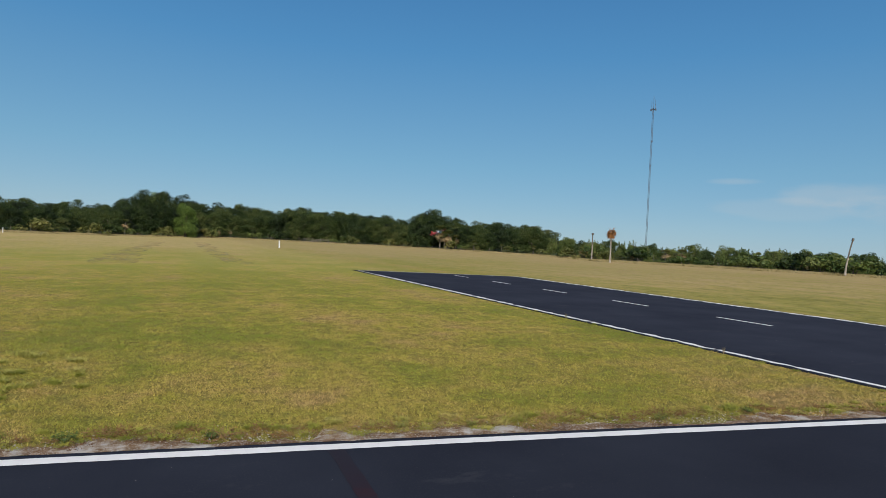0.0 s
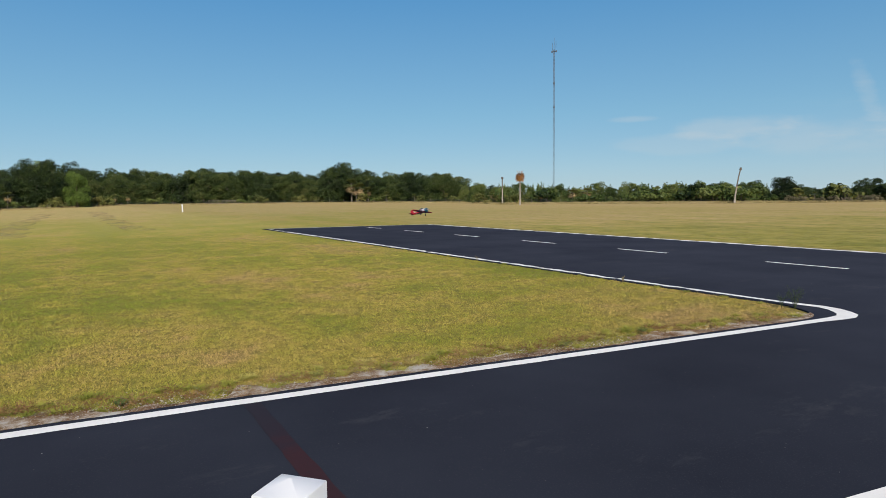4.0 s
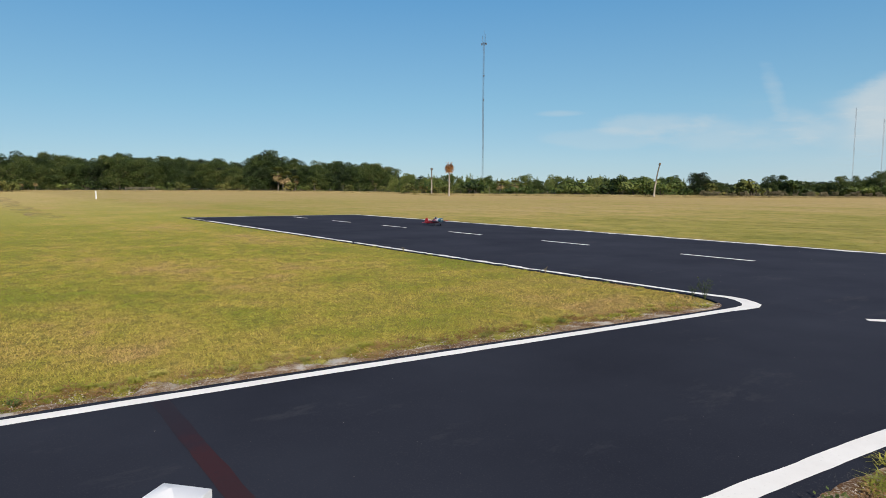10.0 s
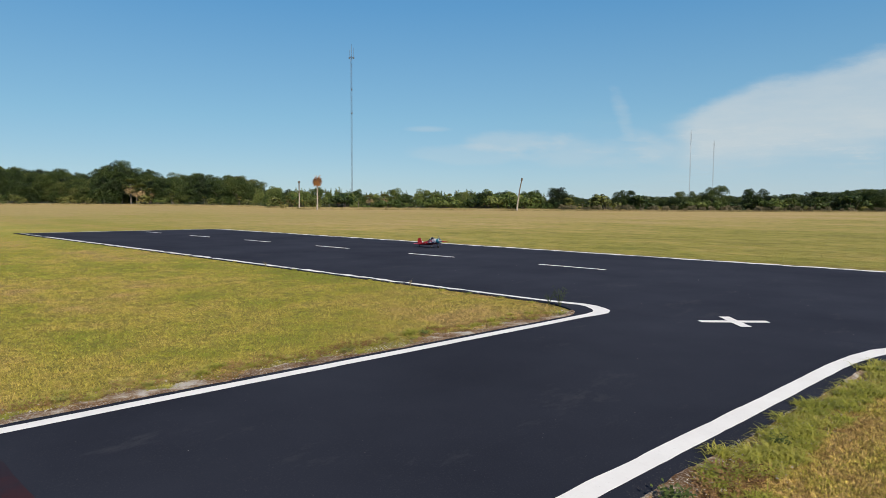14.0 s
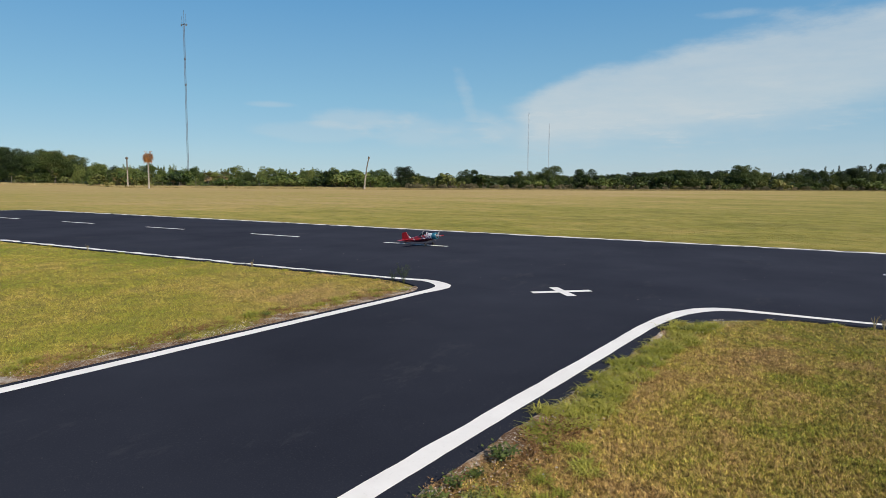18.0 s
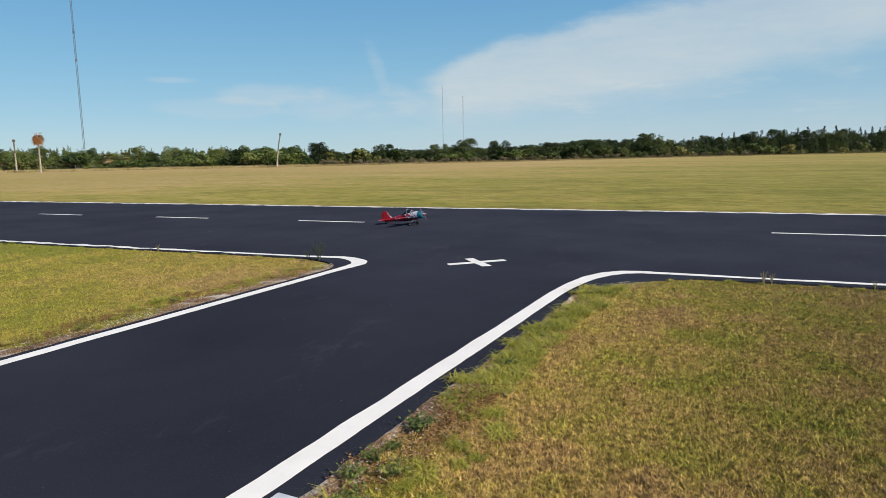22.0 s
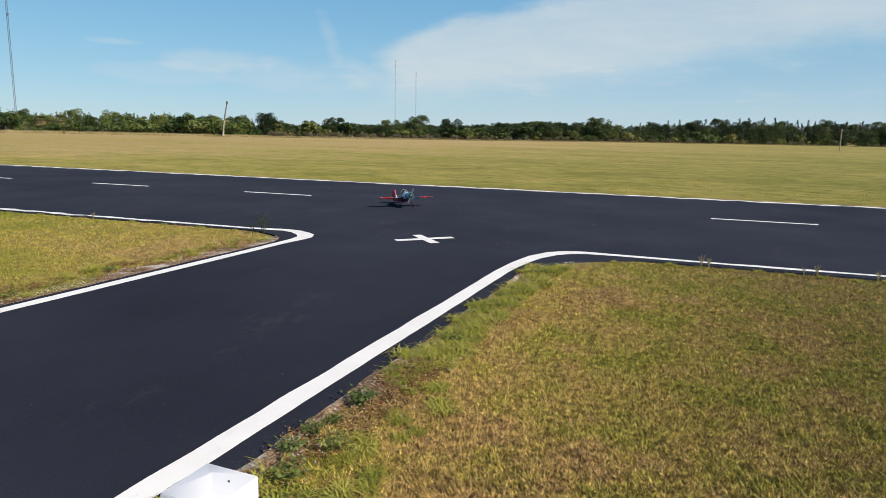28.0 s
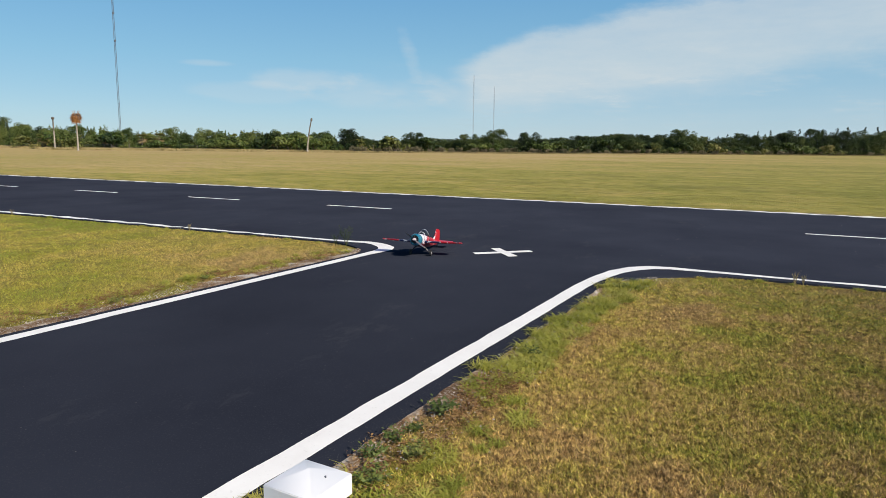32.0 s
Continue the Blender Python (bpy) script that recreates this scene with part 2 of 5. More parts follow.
def blade_material():
    m = Mat("grass_blades", 0.55, 0, 0.25)
    p, geo = patches(m)
    isl = m.t.nodes.new("ShaderNodeNewGeometry").outputs["Random Per Island"]
    sep = m.t.nodes.new("ShaderNodeSeparateXYZ")
    m.link(geo, sep.inputs[0])
    mixed = m.node("MapRange")
    for k, w in ((1, -4.0), (2, -1.6), (3, 0.25), (4, 0.62)):
        mixed.inputs[k].default_value = w
    m.link(sep.outputs[0], mixed.inputs[0])
    v = m.math("ADD", p, m.math("MULTIPLY", m.math("SUBTRACT", isl, 0.5), mixed.outputs[0]))
    col = m.ramp(v, [(0.08, (0.305, 0.195, 0.085)), (0.33, (0.372, 0.254, 0.105)), (0.53, (0.343, 0.262, 0.07)), (0.75, (0.282, 0.252, 0.046)), (0.95, (0.168, 0.195, 0.027))])
    far = far_tone(m, geo, 24, 80)
    col = m.mix(m.math("MULTIPLY", far, 0.8), col, m.mix(1.0, straw_bands(m, geo), (1.15, 1.15, 1.1), "MULTIPLY"))
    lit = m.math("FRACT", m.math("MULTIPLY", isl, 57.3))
    # Shading among clumps and tufts is painted into the blade colour.
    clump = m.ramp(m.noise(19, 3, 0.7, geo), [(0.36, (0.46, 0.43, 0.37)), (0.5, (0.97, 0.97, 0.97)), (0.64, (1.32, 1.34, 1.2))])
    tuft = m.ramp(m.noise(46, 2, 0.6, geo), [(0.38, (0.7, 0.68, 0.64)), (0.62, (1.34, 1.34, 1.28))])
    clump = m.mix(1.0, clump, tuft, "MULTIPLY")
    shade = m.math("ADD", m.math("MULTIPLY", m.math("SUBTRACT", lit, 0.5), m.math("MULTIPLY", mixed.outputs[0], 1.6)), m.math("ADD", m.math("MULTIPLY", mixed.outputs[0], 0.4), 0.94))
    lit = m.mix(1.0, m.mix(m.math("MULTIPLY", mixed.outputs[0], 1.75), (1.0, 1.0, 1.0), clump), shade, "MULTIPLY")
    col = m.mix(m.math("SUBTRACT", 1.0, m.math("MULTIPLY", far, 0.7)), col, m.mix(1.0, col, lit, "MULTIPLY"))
    col = east_falloff(m, geo, col)
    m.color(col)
    tr = m.node("BsdfTranslucent")
    m.link(col, tr.inputs[0])
    mx = m.t.nodes.new("ShaderNodeMixShader")
    mx.inputs[0].default_value = 0.1
    m.link(m.b.outputs[0], mx.inputs[1])
    m.link(tr.outputs[0], mx.inputs[2])
    m.link(mx.outputs[0], m.t.nodes["Material Output"].inputs[0])
    return m.m


def asphalt_material():
    m = Mat("sealed_asphalt", 0.9, 0, 0.0)
    c = m.coord()
    big = m.noise(0.5, 4, 0.6, c)
    fine = m.noise(90, 3, 0.7, c)
    col = m.ramp(big, [(0.3, (0.0205, 0.0238, 0.034)), (0.7, (0.03, 0.0345, 0.0475))])
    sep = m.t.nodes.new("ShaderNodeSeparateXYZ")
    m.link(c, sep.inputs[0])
    # Lighter with y, from the taxiway out to the runway.
    y_gain = m.node("MapRange")
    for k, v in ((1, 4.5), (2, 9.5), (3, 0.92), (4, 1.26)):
        y_gain.inputs[k].default_value = v
    m.link(sep.outputs[1], y_gain.inputs[0])
    col = m.mix(1.0, col, y_gain.outputs[0], "MULTIPLY")
    smear = m.noise(1.7, 6, 0.75, c, (1.0, 0.45, 1.0))
    col = m.mix(m.ramp(smear, [(0.58, (0, 0, 0)), (0.76, (0.6, 0.6, 0.6))]), col, (0.055, 0.058, 0.066))
    vo = m.node("TexVoronoi", Scale=9.0)
    m.link(c, vo.inputs["Vector"])
    col = m.mix(m.ramp(vo.outputs["Distance"], [(0.018, (0.8, 0.8, 0.8)), (0.04, (0, 0, 0))]), col, (0.11, 0.105, 0.1))
    col = m.mix(m.ramp(fine, [(0.55, (0, 0, 0)), (0.75, (0.5, 0.5, 0.5))]), col, (0.05, 0.05, 0.056))
    m.color(col).bump(fine, 0.35, 0.004)
    m.rough(big, 0.85, 0.95)
    return m.m


def paint_material(name, lo, hi, dirt, amount):
    m = Mat(name, 0.6, 0, 0.35)
    c = m.coord()
    n = m.noise(3.0, 5, 0.65, c)
    f = m.noise(45, 4, 0.7, c)
    col = m.ramp(n, [(0.3, lo), (0.7, hi)])
    col = m.mix(m.ramp(f, [(0.6, (0, 0, 0)), (0.8, (amount, amount, amount))]), col, dirt)
    m.color(col).bump(f, 0.25, 0.003)
    return m.m


def stripe_material():
    """Old red paint, worn nearly to black towards both ends."""
    m = Mat("faded_red_paint", 0.85, 0, 0.1)
    c = m.coord()
    sep = m.t.nodes.new("ShaderNodeSeparateXYZ")
    m.link(c, sep.inputs[0])
    n = m.noise(2.2, 5, 0.7, c)
    v = m.math("ADD", sep.outputs[0], m.math("MULTIPLY", m.math("SUBTRACT", n, 0.5), 1.6))
    v = m.math("MULTIPLY", m.math("ADD", v, 5.0), 0.33)
    col = m.ramp(v, [(0.05, (0.021, 0.019, 0.026)), (0.35, (0.024, 0.0165, 0.023)), (0.44, (0.038, 0.0155, 0.019)), (0.66, (0.031, 0.0155, 0.019)), (0.88, (0.022, 0.0155, 0.02))])
    f = m.noise(45, 4, 0.7, c)
    col = m.mix(m.ramp(f, [(0.55, (0, 0, 0)), (0.75, (0.8, 0.8, 0.8))]), col, (0.018, 0.017, 0.021))
    m.color(col).bump(f, 0.25, 0.003)
    return m.m


def dirt_material():
    m = Mat("sandy_soil", 0.95, 0, 0.1)
    c = m.coord()
    n, f = m.noise(2.6, 6, 0.7, c), m.noise(60, 4, 0.75, c)
    col = m.ramp(n, [(0.36, (0.11, 0.058, 0.026)), (0.48, (0.2, 0.115, 0.055)), (0.53, (0.32, 0.24, 0.165)), (0.6, (0.5, 0.46, 0.4))])
    col = m.mix(m.ramp(f, [(0.52, (0, 0, 0)), (0.68, (0.9, 0.9, 0.9))]), col, (0.5, 0.46, 0.4))
    m.color(col).bump(m.math("ADD", n, f), 0.8, 0.02)
    return m.m


def leaf_material(name, stops, trans=0.25, rough=0.55):
    """Leaves that differ from clump to clump and from plant to plant."""
    m = Mat(name, rough, 0, 0.3)
    isl = m.t.nodes.new("ShaderNodeNewGeometry").outputs["Random Per Island"]
    obj = m.t.nodes.new("ShaderNodeObjectInfo").outputs["Random"]
    bough = m.noise(0.3, 4, 0.65, m.t.nodes.new("ShaderNodeNewGeometry").outputs["Position"])
    v = m.math("ADD", m.math("MULTIPLY", isl, 0.22), m.math("MULTIPLY", obj, 0.5))
    v = m.math("ADD", v, m.math("MULTIPLY", m.math("SUBTRACT", bough, 0.39), 1.9))
    col = m.ramp(v, stops)
    m.color(col)
    tr = m.node("BsdfTranslucent")
    m.link(col, tr.inputs[0])
    mx = m.t.nodes.new("ShaderNodeMixShader")
    mx.inputs[0].default_value = trans
    m.link(m.b.outputs[0], mx.inputs[1])
    m.link(tr.outputs[0], mx.inputs[2])
    m.link(mx.outputs[0], m.t.nodes["Material Output"].inputs[0])
    return m.m


def bark_material(name, lo, hi):
    m = Mat(name, 0.9, 0, 0.15)
    c = m.coord()
    n = m.noise(6, 5, 0.7, c, (1, 1, 0.25))
    m.color(m.ramp(n, [(0.3, lo), (0.7, hi)])).bump(n, 0.8, 0.03)
    return m.m


TURF, BLADE, ASPHALT = turf_material(), blade_material(), asphalt_material()
WHITE_PAINT = paint_material("white_road_paint", (0.71, 0.69, 0.65), (0.79, 0.775, 0.735), (0.36, 0.34, 0.31), 0.5)
OLD_WHITE = paint_material("worn_white_paint", (0.56, 0.54, 0.47), (0.72, 0.7, 0.64), (0.2, 0.19, 0.16), 0.8)
RED_STRIPE = stripe_material()
SOIL = dirt_material()
VINYL = simple("white_vinyl", (0.68, 0.69, 0.7), 0.35, 0.03, 3)
STEEL = simple("galvanised_steel", (0.075, 0.09, 0.115), 0.6, 0.2, 2, 0.1)
OAK_LEAF = leaf_material("oak_leaves", [(0.1, (0.0095, 0.018, 0.005)), (0.45, (0.026, 0.046, 0.01)), (0.8, (0.062, 0.088, 0.018)), (1, (0.12, 0.13, 0.04))])
MYRTLE_LEAF = leaf_material("myrtle_leaves", [(0.1, (0.014, 0.029, 0.006)), (0.5, (0.062, 0.098, 0.02)), (1, (0.165, 0.19, 0.05))])
PINE_LEAF = leaf_material("pine_needles", [(0.1, (0.018, 0.028, 0.013)), (0.6, (0.036, 0.05, 0.021)), (1, (0.07, 0.08, 0.036))])
BRIGHT_LEAF = leaf_material("bright_leaves", [(0.1, (0.05, 0.085, 0.015)), (0.6, (0.12, 0.18, 0.03)), (1, (0.2, 0.25, 0.055))])
PALM_LEAF = leaf_material("palm_fronds", [(0.1, (0.06, 0.08, 0.02)), (0.6, (0.13, 0.14, 0.035)), (1, (0.22, 0.19, 0.06))])
DEAD_FROND = leaf_material("dead_palm_fronds", [(0.1, (0.26, 0.12, 0.04)), (0.55, (0.45, 0.22, 0.08)), (1, (0.58, 0.36, 0.17))], 0.25, 0.8)
DEAD_SKIRT = leaf_material("dull_dead_fronds", [(0.1, (0.14, 0.095, 0.042)), (0.5, (0.3, 0.21, 0.1)), (1, (0.5, 0.37, 0.2))], 0.15, 0.8)
DRY_LEAF = leaf_material("dry_bush_leaves", [(0.1, (0.07, 0.065, 0.035)), (0.5, (0.13, 0.115, 0.065)), (1, (0.2, 0.17, 0.11))], 0.2, 0.8)
STRAW = leaf_material("dry_tall_grass", [(0.1, (0.2, 0.165, 0.07)), (0.5, (0.3, 0.24, 0.11)), (1, (0.4, 0.32, 0.18))], 0.2, 0.8)
WEED_LEAF = leaf_material("weed_leaves", [(0.1, (0.05, 0.08, 0.02)), (0.6, (0.12, 0.155, 0.035)), (1, (0.3, 0.28, 0.07))])
DARK_WEED = leaf_material("dark_weed_leaves", [(0.1, (0.022, 0.04, 0.014)), (0.6, (0.05, 0.075, 0.025)), (1, (0.12, 0.13, 0.06))])
RUST_LEAF = leaf_material("rusty_low_weeds", [(0.1, (0.15, 0.07, 0.028)), (0.5, (0.25, 0.135, 0.055)), (0.8, (0.34, 0.22, 0.09)), (1, (0.3, 0.26, 0.08))])
LONG_BLADE = leaf_material("long_grass_blades", [(0.1, (0.19, 0.215, 0.028)), (0.55, (0.34, 0.335, 0.05)), (1, (0.52, 0.44, 0.13))], 0.3)
BARK = bark_material("oak_bark", (0.06, 0.05, 0.04), (0.16, 0.135, 0.11))
GREY_WOOD = bark_material("weathered_grey_wood", (0.075, 0.065, 0.052), (0.19, 0.168, 0.14))
# Haze over the distant masts is put into this pale steel colour.
HAZED_STEEL = simple("hazed_mast_steel", (0.3, 0.36, 0.42), 0.6, 0.1, 2)
PALE_BARK = bark_material("weathered_palm_trunk", (0.2, 0.17, 0.14), (0.42, 0.37, 0.31))


# ---- mesh helpers ----
def mesh_object(name, verts, faces, mat, parent=None):
    me = bpy.data.meshes.new(name)
    me.from_pydata([tuple(v) for v in verts], [], [tuple(f) for f in faces])
    me.materials.append(mat)
    ob = new(name, me)
    ob.parent = parent
    return ob


def part(name, bm, mat, parent, label="", smooth=True):
    """One bmesh as one mesh object under a thing or a part."""
    bmesh.ops.recalc_face_normals(bm, faces=bm.faces)
    me = bpy.data.meshes.new(name)
    bm.to_mesh(me)
    bm.free()
    if smooth:
        me.polygons.foreach_set("use_smooth", [True] * len(me.polygons))
        me.set_sharp_from_angle(angle=radians(38))
    me.materials.append(mat)
    ob = new(name, me)
    ob.parent = parent
    return tagged(ob, label)


def thing(name, label, category, group="", at=None):
    ob = new(name)
    ob.empty_display_size = 0.2
    if at is not None:
        ob.matrix_basis = at
    return tagged(ob, label, category, group)


def loose(name, tri, mat, quads=False, parent=None):
    """A mesh of many separate faces from an array (n, 3 or 4, 3)."""
    n, k = tri.shape[:2]
    me = bpy.data.meshes.new(name)
    me.vertices.add(n * k)
    me.vertices.foreach_set("co", tri.astype(np.float32).ravel())
    me.loops.add(n * k)
    me.loops.foreach_set("vertex_index", np.arange(n * k, dtype=np.int32))
    me.polygons.add(n)
    me.polygons.foreach_set("loop_start", np.arange(0, n * k, k, dtype=np.int32))
    me.polygons.foreach_set("loop_total", np.full(n, k, dtype=np.int32))
    me.update(calc_edges=True)
    me.materials.append(mat)
    ob = new(name, me)
    ob.parent = parent
    return ob


def loft(rings, close=True):
    """A skin over rings of equally many points."""
    bm = bmesh.new()
    made = [[bm.verts.new(p) for p in ring] for ring in rings]
    n = len(rings[0])
    for a, b in zip(made, made[1:]):
        for k in range(n):
            bm.faces.new((a[k], a[(k + 1) % n], b[(k + 1) % n], b[k]))
    if close:
        bm.faces.new(made[0][::-1])
        bm.faces.new(made[-1])
    return bm


def tube(points, radii, n=8):
    """A round bar along points."""
    rings = []
    for k, p in enumerate(points):
        p = Vector(p)
        d = (Vector(points[min(k + 1, len(points) - 1)]) - Vector(points[max(k - 1, 0)])).normalized()
        a = d.orthogonal().normalized()
        if abs(d.z) < 0.99:
            a = d.cross(Vector((0, 0, 1))).normalized()
        b = d.cross(a)
        r = radii[k] if isinstance(radii, (list, tuple)) else radii
        rings.append([p + a * r * math.cos(2 * math.pi * j / n) + b * r * math.sin(2 * math.pi * j / n) for j in range(n)])
    return loft(rings)


def box(x0, y0, z0, x1, y1, z1, bevel=0.004):
    bm = bmesh.new()
    bmesh.ops.create_cube(bm, size=1.0, matrix=Matrix.Translation(((x0 + x1) / 2, (y0 + y1) / 2, (z0 + z1) / 2)) @ Matrix.Diagonal((x1 - x0, y1 - y0, z1 - z0, 1)))
    if bevel:
        bmesh.ops.bevel(bm, geom=bm.edges[:], offset=bevel, segments=2, affect="EDGES")
    return bm


# ---- ground and pavement ----
TOP = 0.02  # pavement over the soil


def grid_axis(lo, hi, step, ends):
    return sorted([-e for e in ends if -e < lo] + list(np.arange(lo, hi + 0.01, step)) + [e for e in ends if e > hi])


def build_ground():
    xs = grid_axis(-44, 66, 1.0, [80, 120, 200, 400, 900, 2000, 4000])
    ys = grid_axis(-14, 24, 0.5, [30, 45, 80, 150, 300, 700, 1500, 4000])
    verts = [(x, y, float(ground_height(x, y))) for y in ys for x in xs]
    w = len(xs)
    faces = [(j * w + i, j * w + i + 1, (j + 1) * w + i + 1, (j + 1) * w + i) for j in range(len(ys) - 1) for i in range(w - 1)]
    ob = mesh_object("ground", verts, faces, TURF)
    ob.data.polygons.foreach_set("use_smooth", [True] * len(faces))
    return tagged(ob, "broad mown field of patchy green and straw-coloured turf", "grass field", kind="structure")


def taxi_left(y):
    return -5.175 + 0.108 * y - (0.85 * ((y - 7.0) / 0.88) ** 3.0 if y > 7.0 else 0)


def taxi_right(y):
    wob = 0.05 * noise.noise((0.3, y * 0.9, 2.0)) + 0.025 * noise.noise((4.3, y * 4.0, 2.0))
    return -1.665 + 0.075 * y + wob + (1.0 * ((y - 6.8) / 1.08) ** 2.4 if y > 6.8 else 0)


RUN_NEAR, RUN_FAR, RUN_WEST, RUN_EAST = 7.88, 15.93, -32.1, 70.0


def slab(name, rows, label, category):
    """A pavement from rows of (x, y), with a low edge all round."""
    w = len(rows[0])
    verts = [(x, y, float(ground_height(x, y)) + TOP) for row in rows for x, y in row]
    faces = [(j * w + i, j * w + i + 1, (j + 1) * w + i + 1, (j + 1) * w + i) for j in range(len(rows) - 1) for i in range(w - 1)]
    rim = [i for i in range(w)] + [j * w + w - 1 for j in range(1, len(rows))] + [(len(rows) - 1) * w + i for i in range(w - 2, -1, -1)] + [j * w for j in range(len(rows) - 2, 0, -1)]
    base = len(verts)
    verts += [(verts[k][0], verts[k][1], verts[k][2] - 0.06) for k in rim]
    n = len(rim)
    faces += [(rim[(k + 1) % n], rim[k], base + k, base + (k + 1) % n) for k in range(n)]
    return tagged(mesh_object(name, verts, faces, ASPHALT), label, category, kind="structure")


def ribbon(name, points, widths, mat, parent, lift=0.004, step=0.08, jitter=0.006, label=""):
    """A painted line along points, with slightly uneven edges."""
    pts, wid = [], []
    for k in range(len(points) - 1):
        a, b = Vector(points[k]), Vector(points[k + 1])
        n = max(1, int((b - a).length / step))
        for j in range(n):
            pts.append(a.lerp(b, j / n))
            wid.append(widths[k] + (widths[k + 1] - widths[k]) * j / n)
    pts.append(Vector(points[-1])), wid.append(widths[-1])
    verts, faces = [], []
    for k, p in enumerate(pts):
        d = (pts[min(k + 1, len(pts) - 1)] - pts[max(k - 1, 0)]).normalized()
        side = Vector((-d.y, d.x))
        for s in (1, -1):
            e = wid[k] / 2 + jitter * noise.noise((p.x * 3 + s * 9, p.y * 3, 1.0)) + 0.5 * jitter * noise.noise((p.x * 14, p.y * 14 + s * 7, 5.0))
            q = p + side * e * s
            verts.append((q.x, q.y, float(ground_height(q.x, q.y)) + TOP + lift))
    for k in range(len(pts) - 1):
        faces.append((2 * k, 2 * k + 1, 2 * k + 3, 2 * k + 2))
    return tagged(mesh_object(name, verts, faces, mat, parent), label)


def build_pavement():
    ys = list(np.linspace(RUN_NEAR, RUN_FAR, 9))
    rows = []
    for y in ys:
        west = RUN_WEST + (y - 8) * 0.31
        rows.append([(west + (RUN_EAST - west) * k / 100, y + (0.02 * noise.noise((k * 0.7, y, 0)) if y in (ys[0], ys[-1]) else 0)) for k in range(101)])
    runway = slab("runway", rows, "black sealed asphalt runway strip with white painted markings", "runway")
    rows = []
    for y in list(np.arange(-9, 6.8, 0.2)) + list(np.linspace(6.8, RUN_NEAR, 14)):
        a, b = taxi_left(y), taxi_right(y)
        rows.append([(a + (b - a) * k / 6, y) for k in range(7)])
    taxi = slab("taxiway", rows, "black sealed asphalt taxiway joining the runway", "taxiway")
    left = [(-5.03 + 0.108 * y, y) for y in (-9, 0, 4, 6.6)] + [(-4.262, 7.2), (-4.228, 7.45), (-4.225, 7.65), (-4.29, 7.8), (-4.4, 7.9), (-4.56, 8.0), (-4.75, 8.05), (-4.96, 8.02), (-5.38, 7.99), (-6.5, 7.985)]
    ribbon("edge_line", left, [0.125] * 4 + [0.13, 0.16, 0.2, 0.22, 0.2, 0.17, 0.14, 0.125, 0.1, 0.09], WHITE_PAINT, taxi, label="white edge line curving round the grass corner")
    right = [(-1.922 + 0.0865 * y, y) for y in (-9, 0, 4, 6.2)] + [(-1.35, 6.65), (-1.3, 7.0), (-1.25, 7.25), (-1.17, 7.55), (-1.02, 7.85), (-0.85, 8.0), (-0.65, 8.06), (-0.35, 8.06), (0.6, 8.04)]
    ribbon("edge_line", right, [0.143] * 4 + [0.145, 0.15, 0.16, 0.18, 0.19, 0.18, 0.15, 0.12, 0.09], WHITE_PAINT, taxi, jitter=0.008, label="white edge line curving into the runway")
    rng, x = random.Random(4), -6.5
    while x > -27.5:
        end = max(-28.2, x - rng.uniform(1.2, 3.4))
        ribbon("edge_line", [(x, 7.985), (end, 7.985)], [0.1 - 0.0032 * (x + 6.5), 0.1 - 0.0032 * (end + 6.5)], WHITE_PAINT, runway, step=0.1, jitter=0.09, label="worn white runway edge line with gaps")
        x = end - rng.uniform(0.03, 0.14)
    ribbon("edge_line", [(-28.6, 8.0), (-31.8, 8.06)], [0.08, 0.06], OLD_WHITE, runway, step=0.3, jitter=0.05)
    ribbon("edge_line", [(0.6, 8.04), (69, 8.04)], [0.09, 0.09], WHITE_PAINT, runway, step=0.3, jitter=0.03)
    ribbon("edge_line", [(-29.6, 15.76), (69, 15.76)], [0.2, 0.13], WHITE_PAINT, runway, step=0.12, jitter=0.13, label="worn white far edge line")
    ribbon("end_line", [(-31.75, 8.2), (-29.65, 15.68)], [0.16, 0.16], OLD_WHITE, runway, step=0.15, jitter=0.08)
    for k in list(range(6)) + [7.234 + n for n in range(12)]:
        x = -29.21 + 4.173 * k
        ribbon("centre_dash", [(x, 12.19), (x + 1.625, 12.19)], [0.1, 0.1], WHITE_PAINT, runway, jitter=0.004)
    cx, cy = -2.74, 8.175
    ribbon("cross_arm", [(cx - 0.31, cy - 0.26), (cx + 0.295, cy + 0.265)], [0.125, 0.125], WHITE_PAINT, runway, lift=0.004, jitter=0.004)
    ribbon("cross_arm", [(cx - 0.21, cy + 0.24), (cx - 0.04, cy + 0.045)], [0.125, 0.125], WHITE_PAINT, runway, lift=0.006, jitter=0.003)
    ribbon("cross_arm", [(cx + 0.04, cy - 0.045), (cx + 0.22, cy - 0.245)], [0.125, 0.125], WHITE_PAINT, runway, lift=0.006, jitter=0.003)
    ribbon("red_stripe", [(-4.86, 1.05), (-2.0, 1.03)], [0.12, 0.125], RED_STRIPE, taxi, lift=0.003, jitter=0.012, label="faded dark red stripe across the taxiway")
    return runway, taxi


build_ground()
build_pavement()


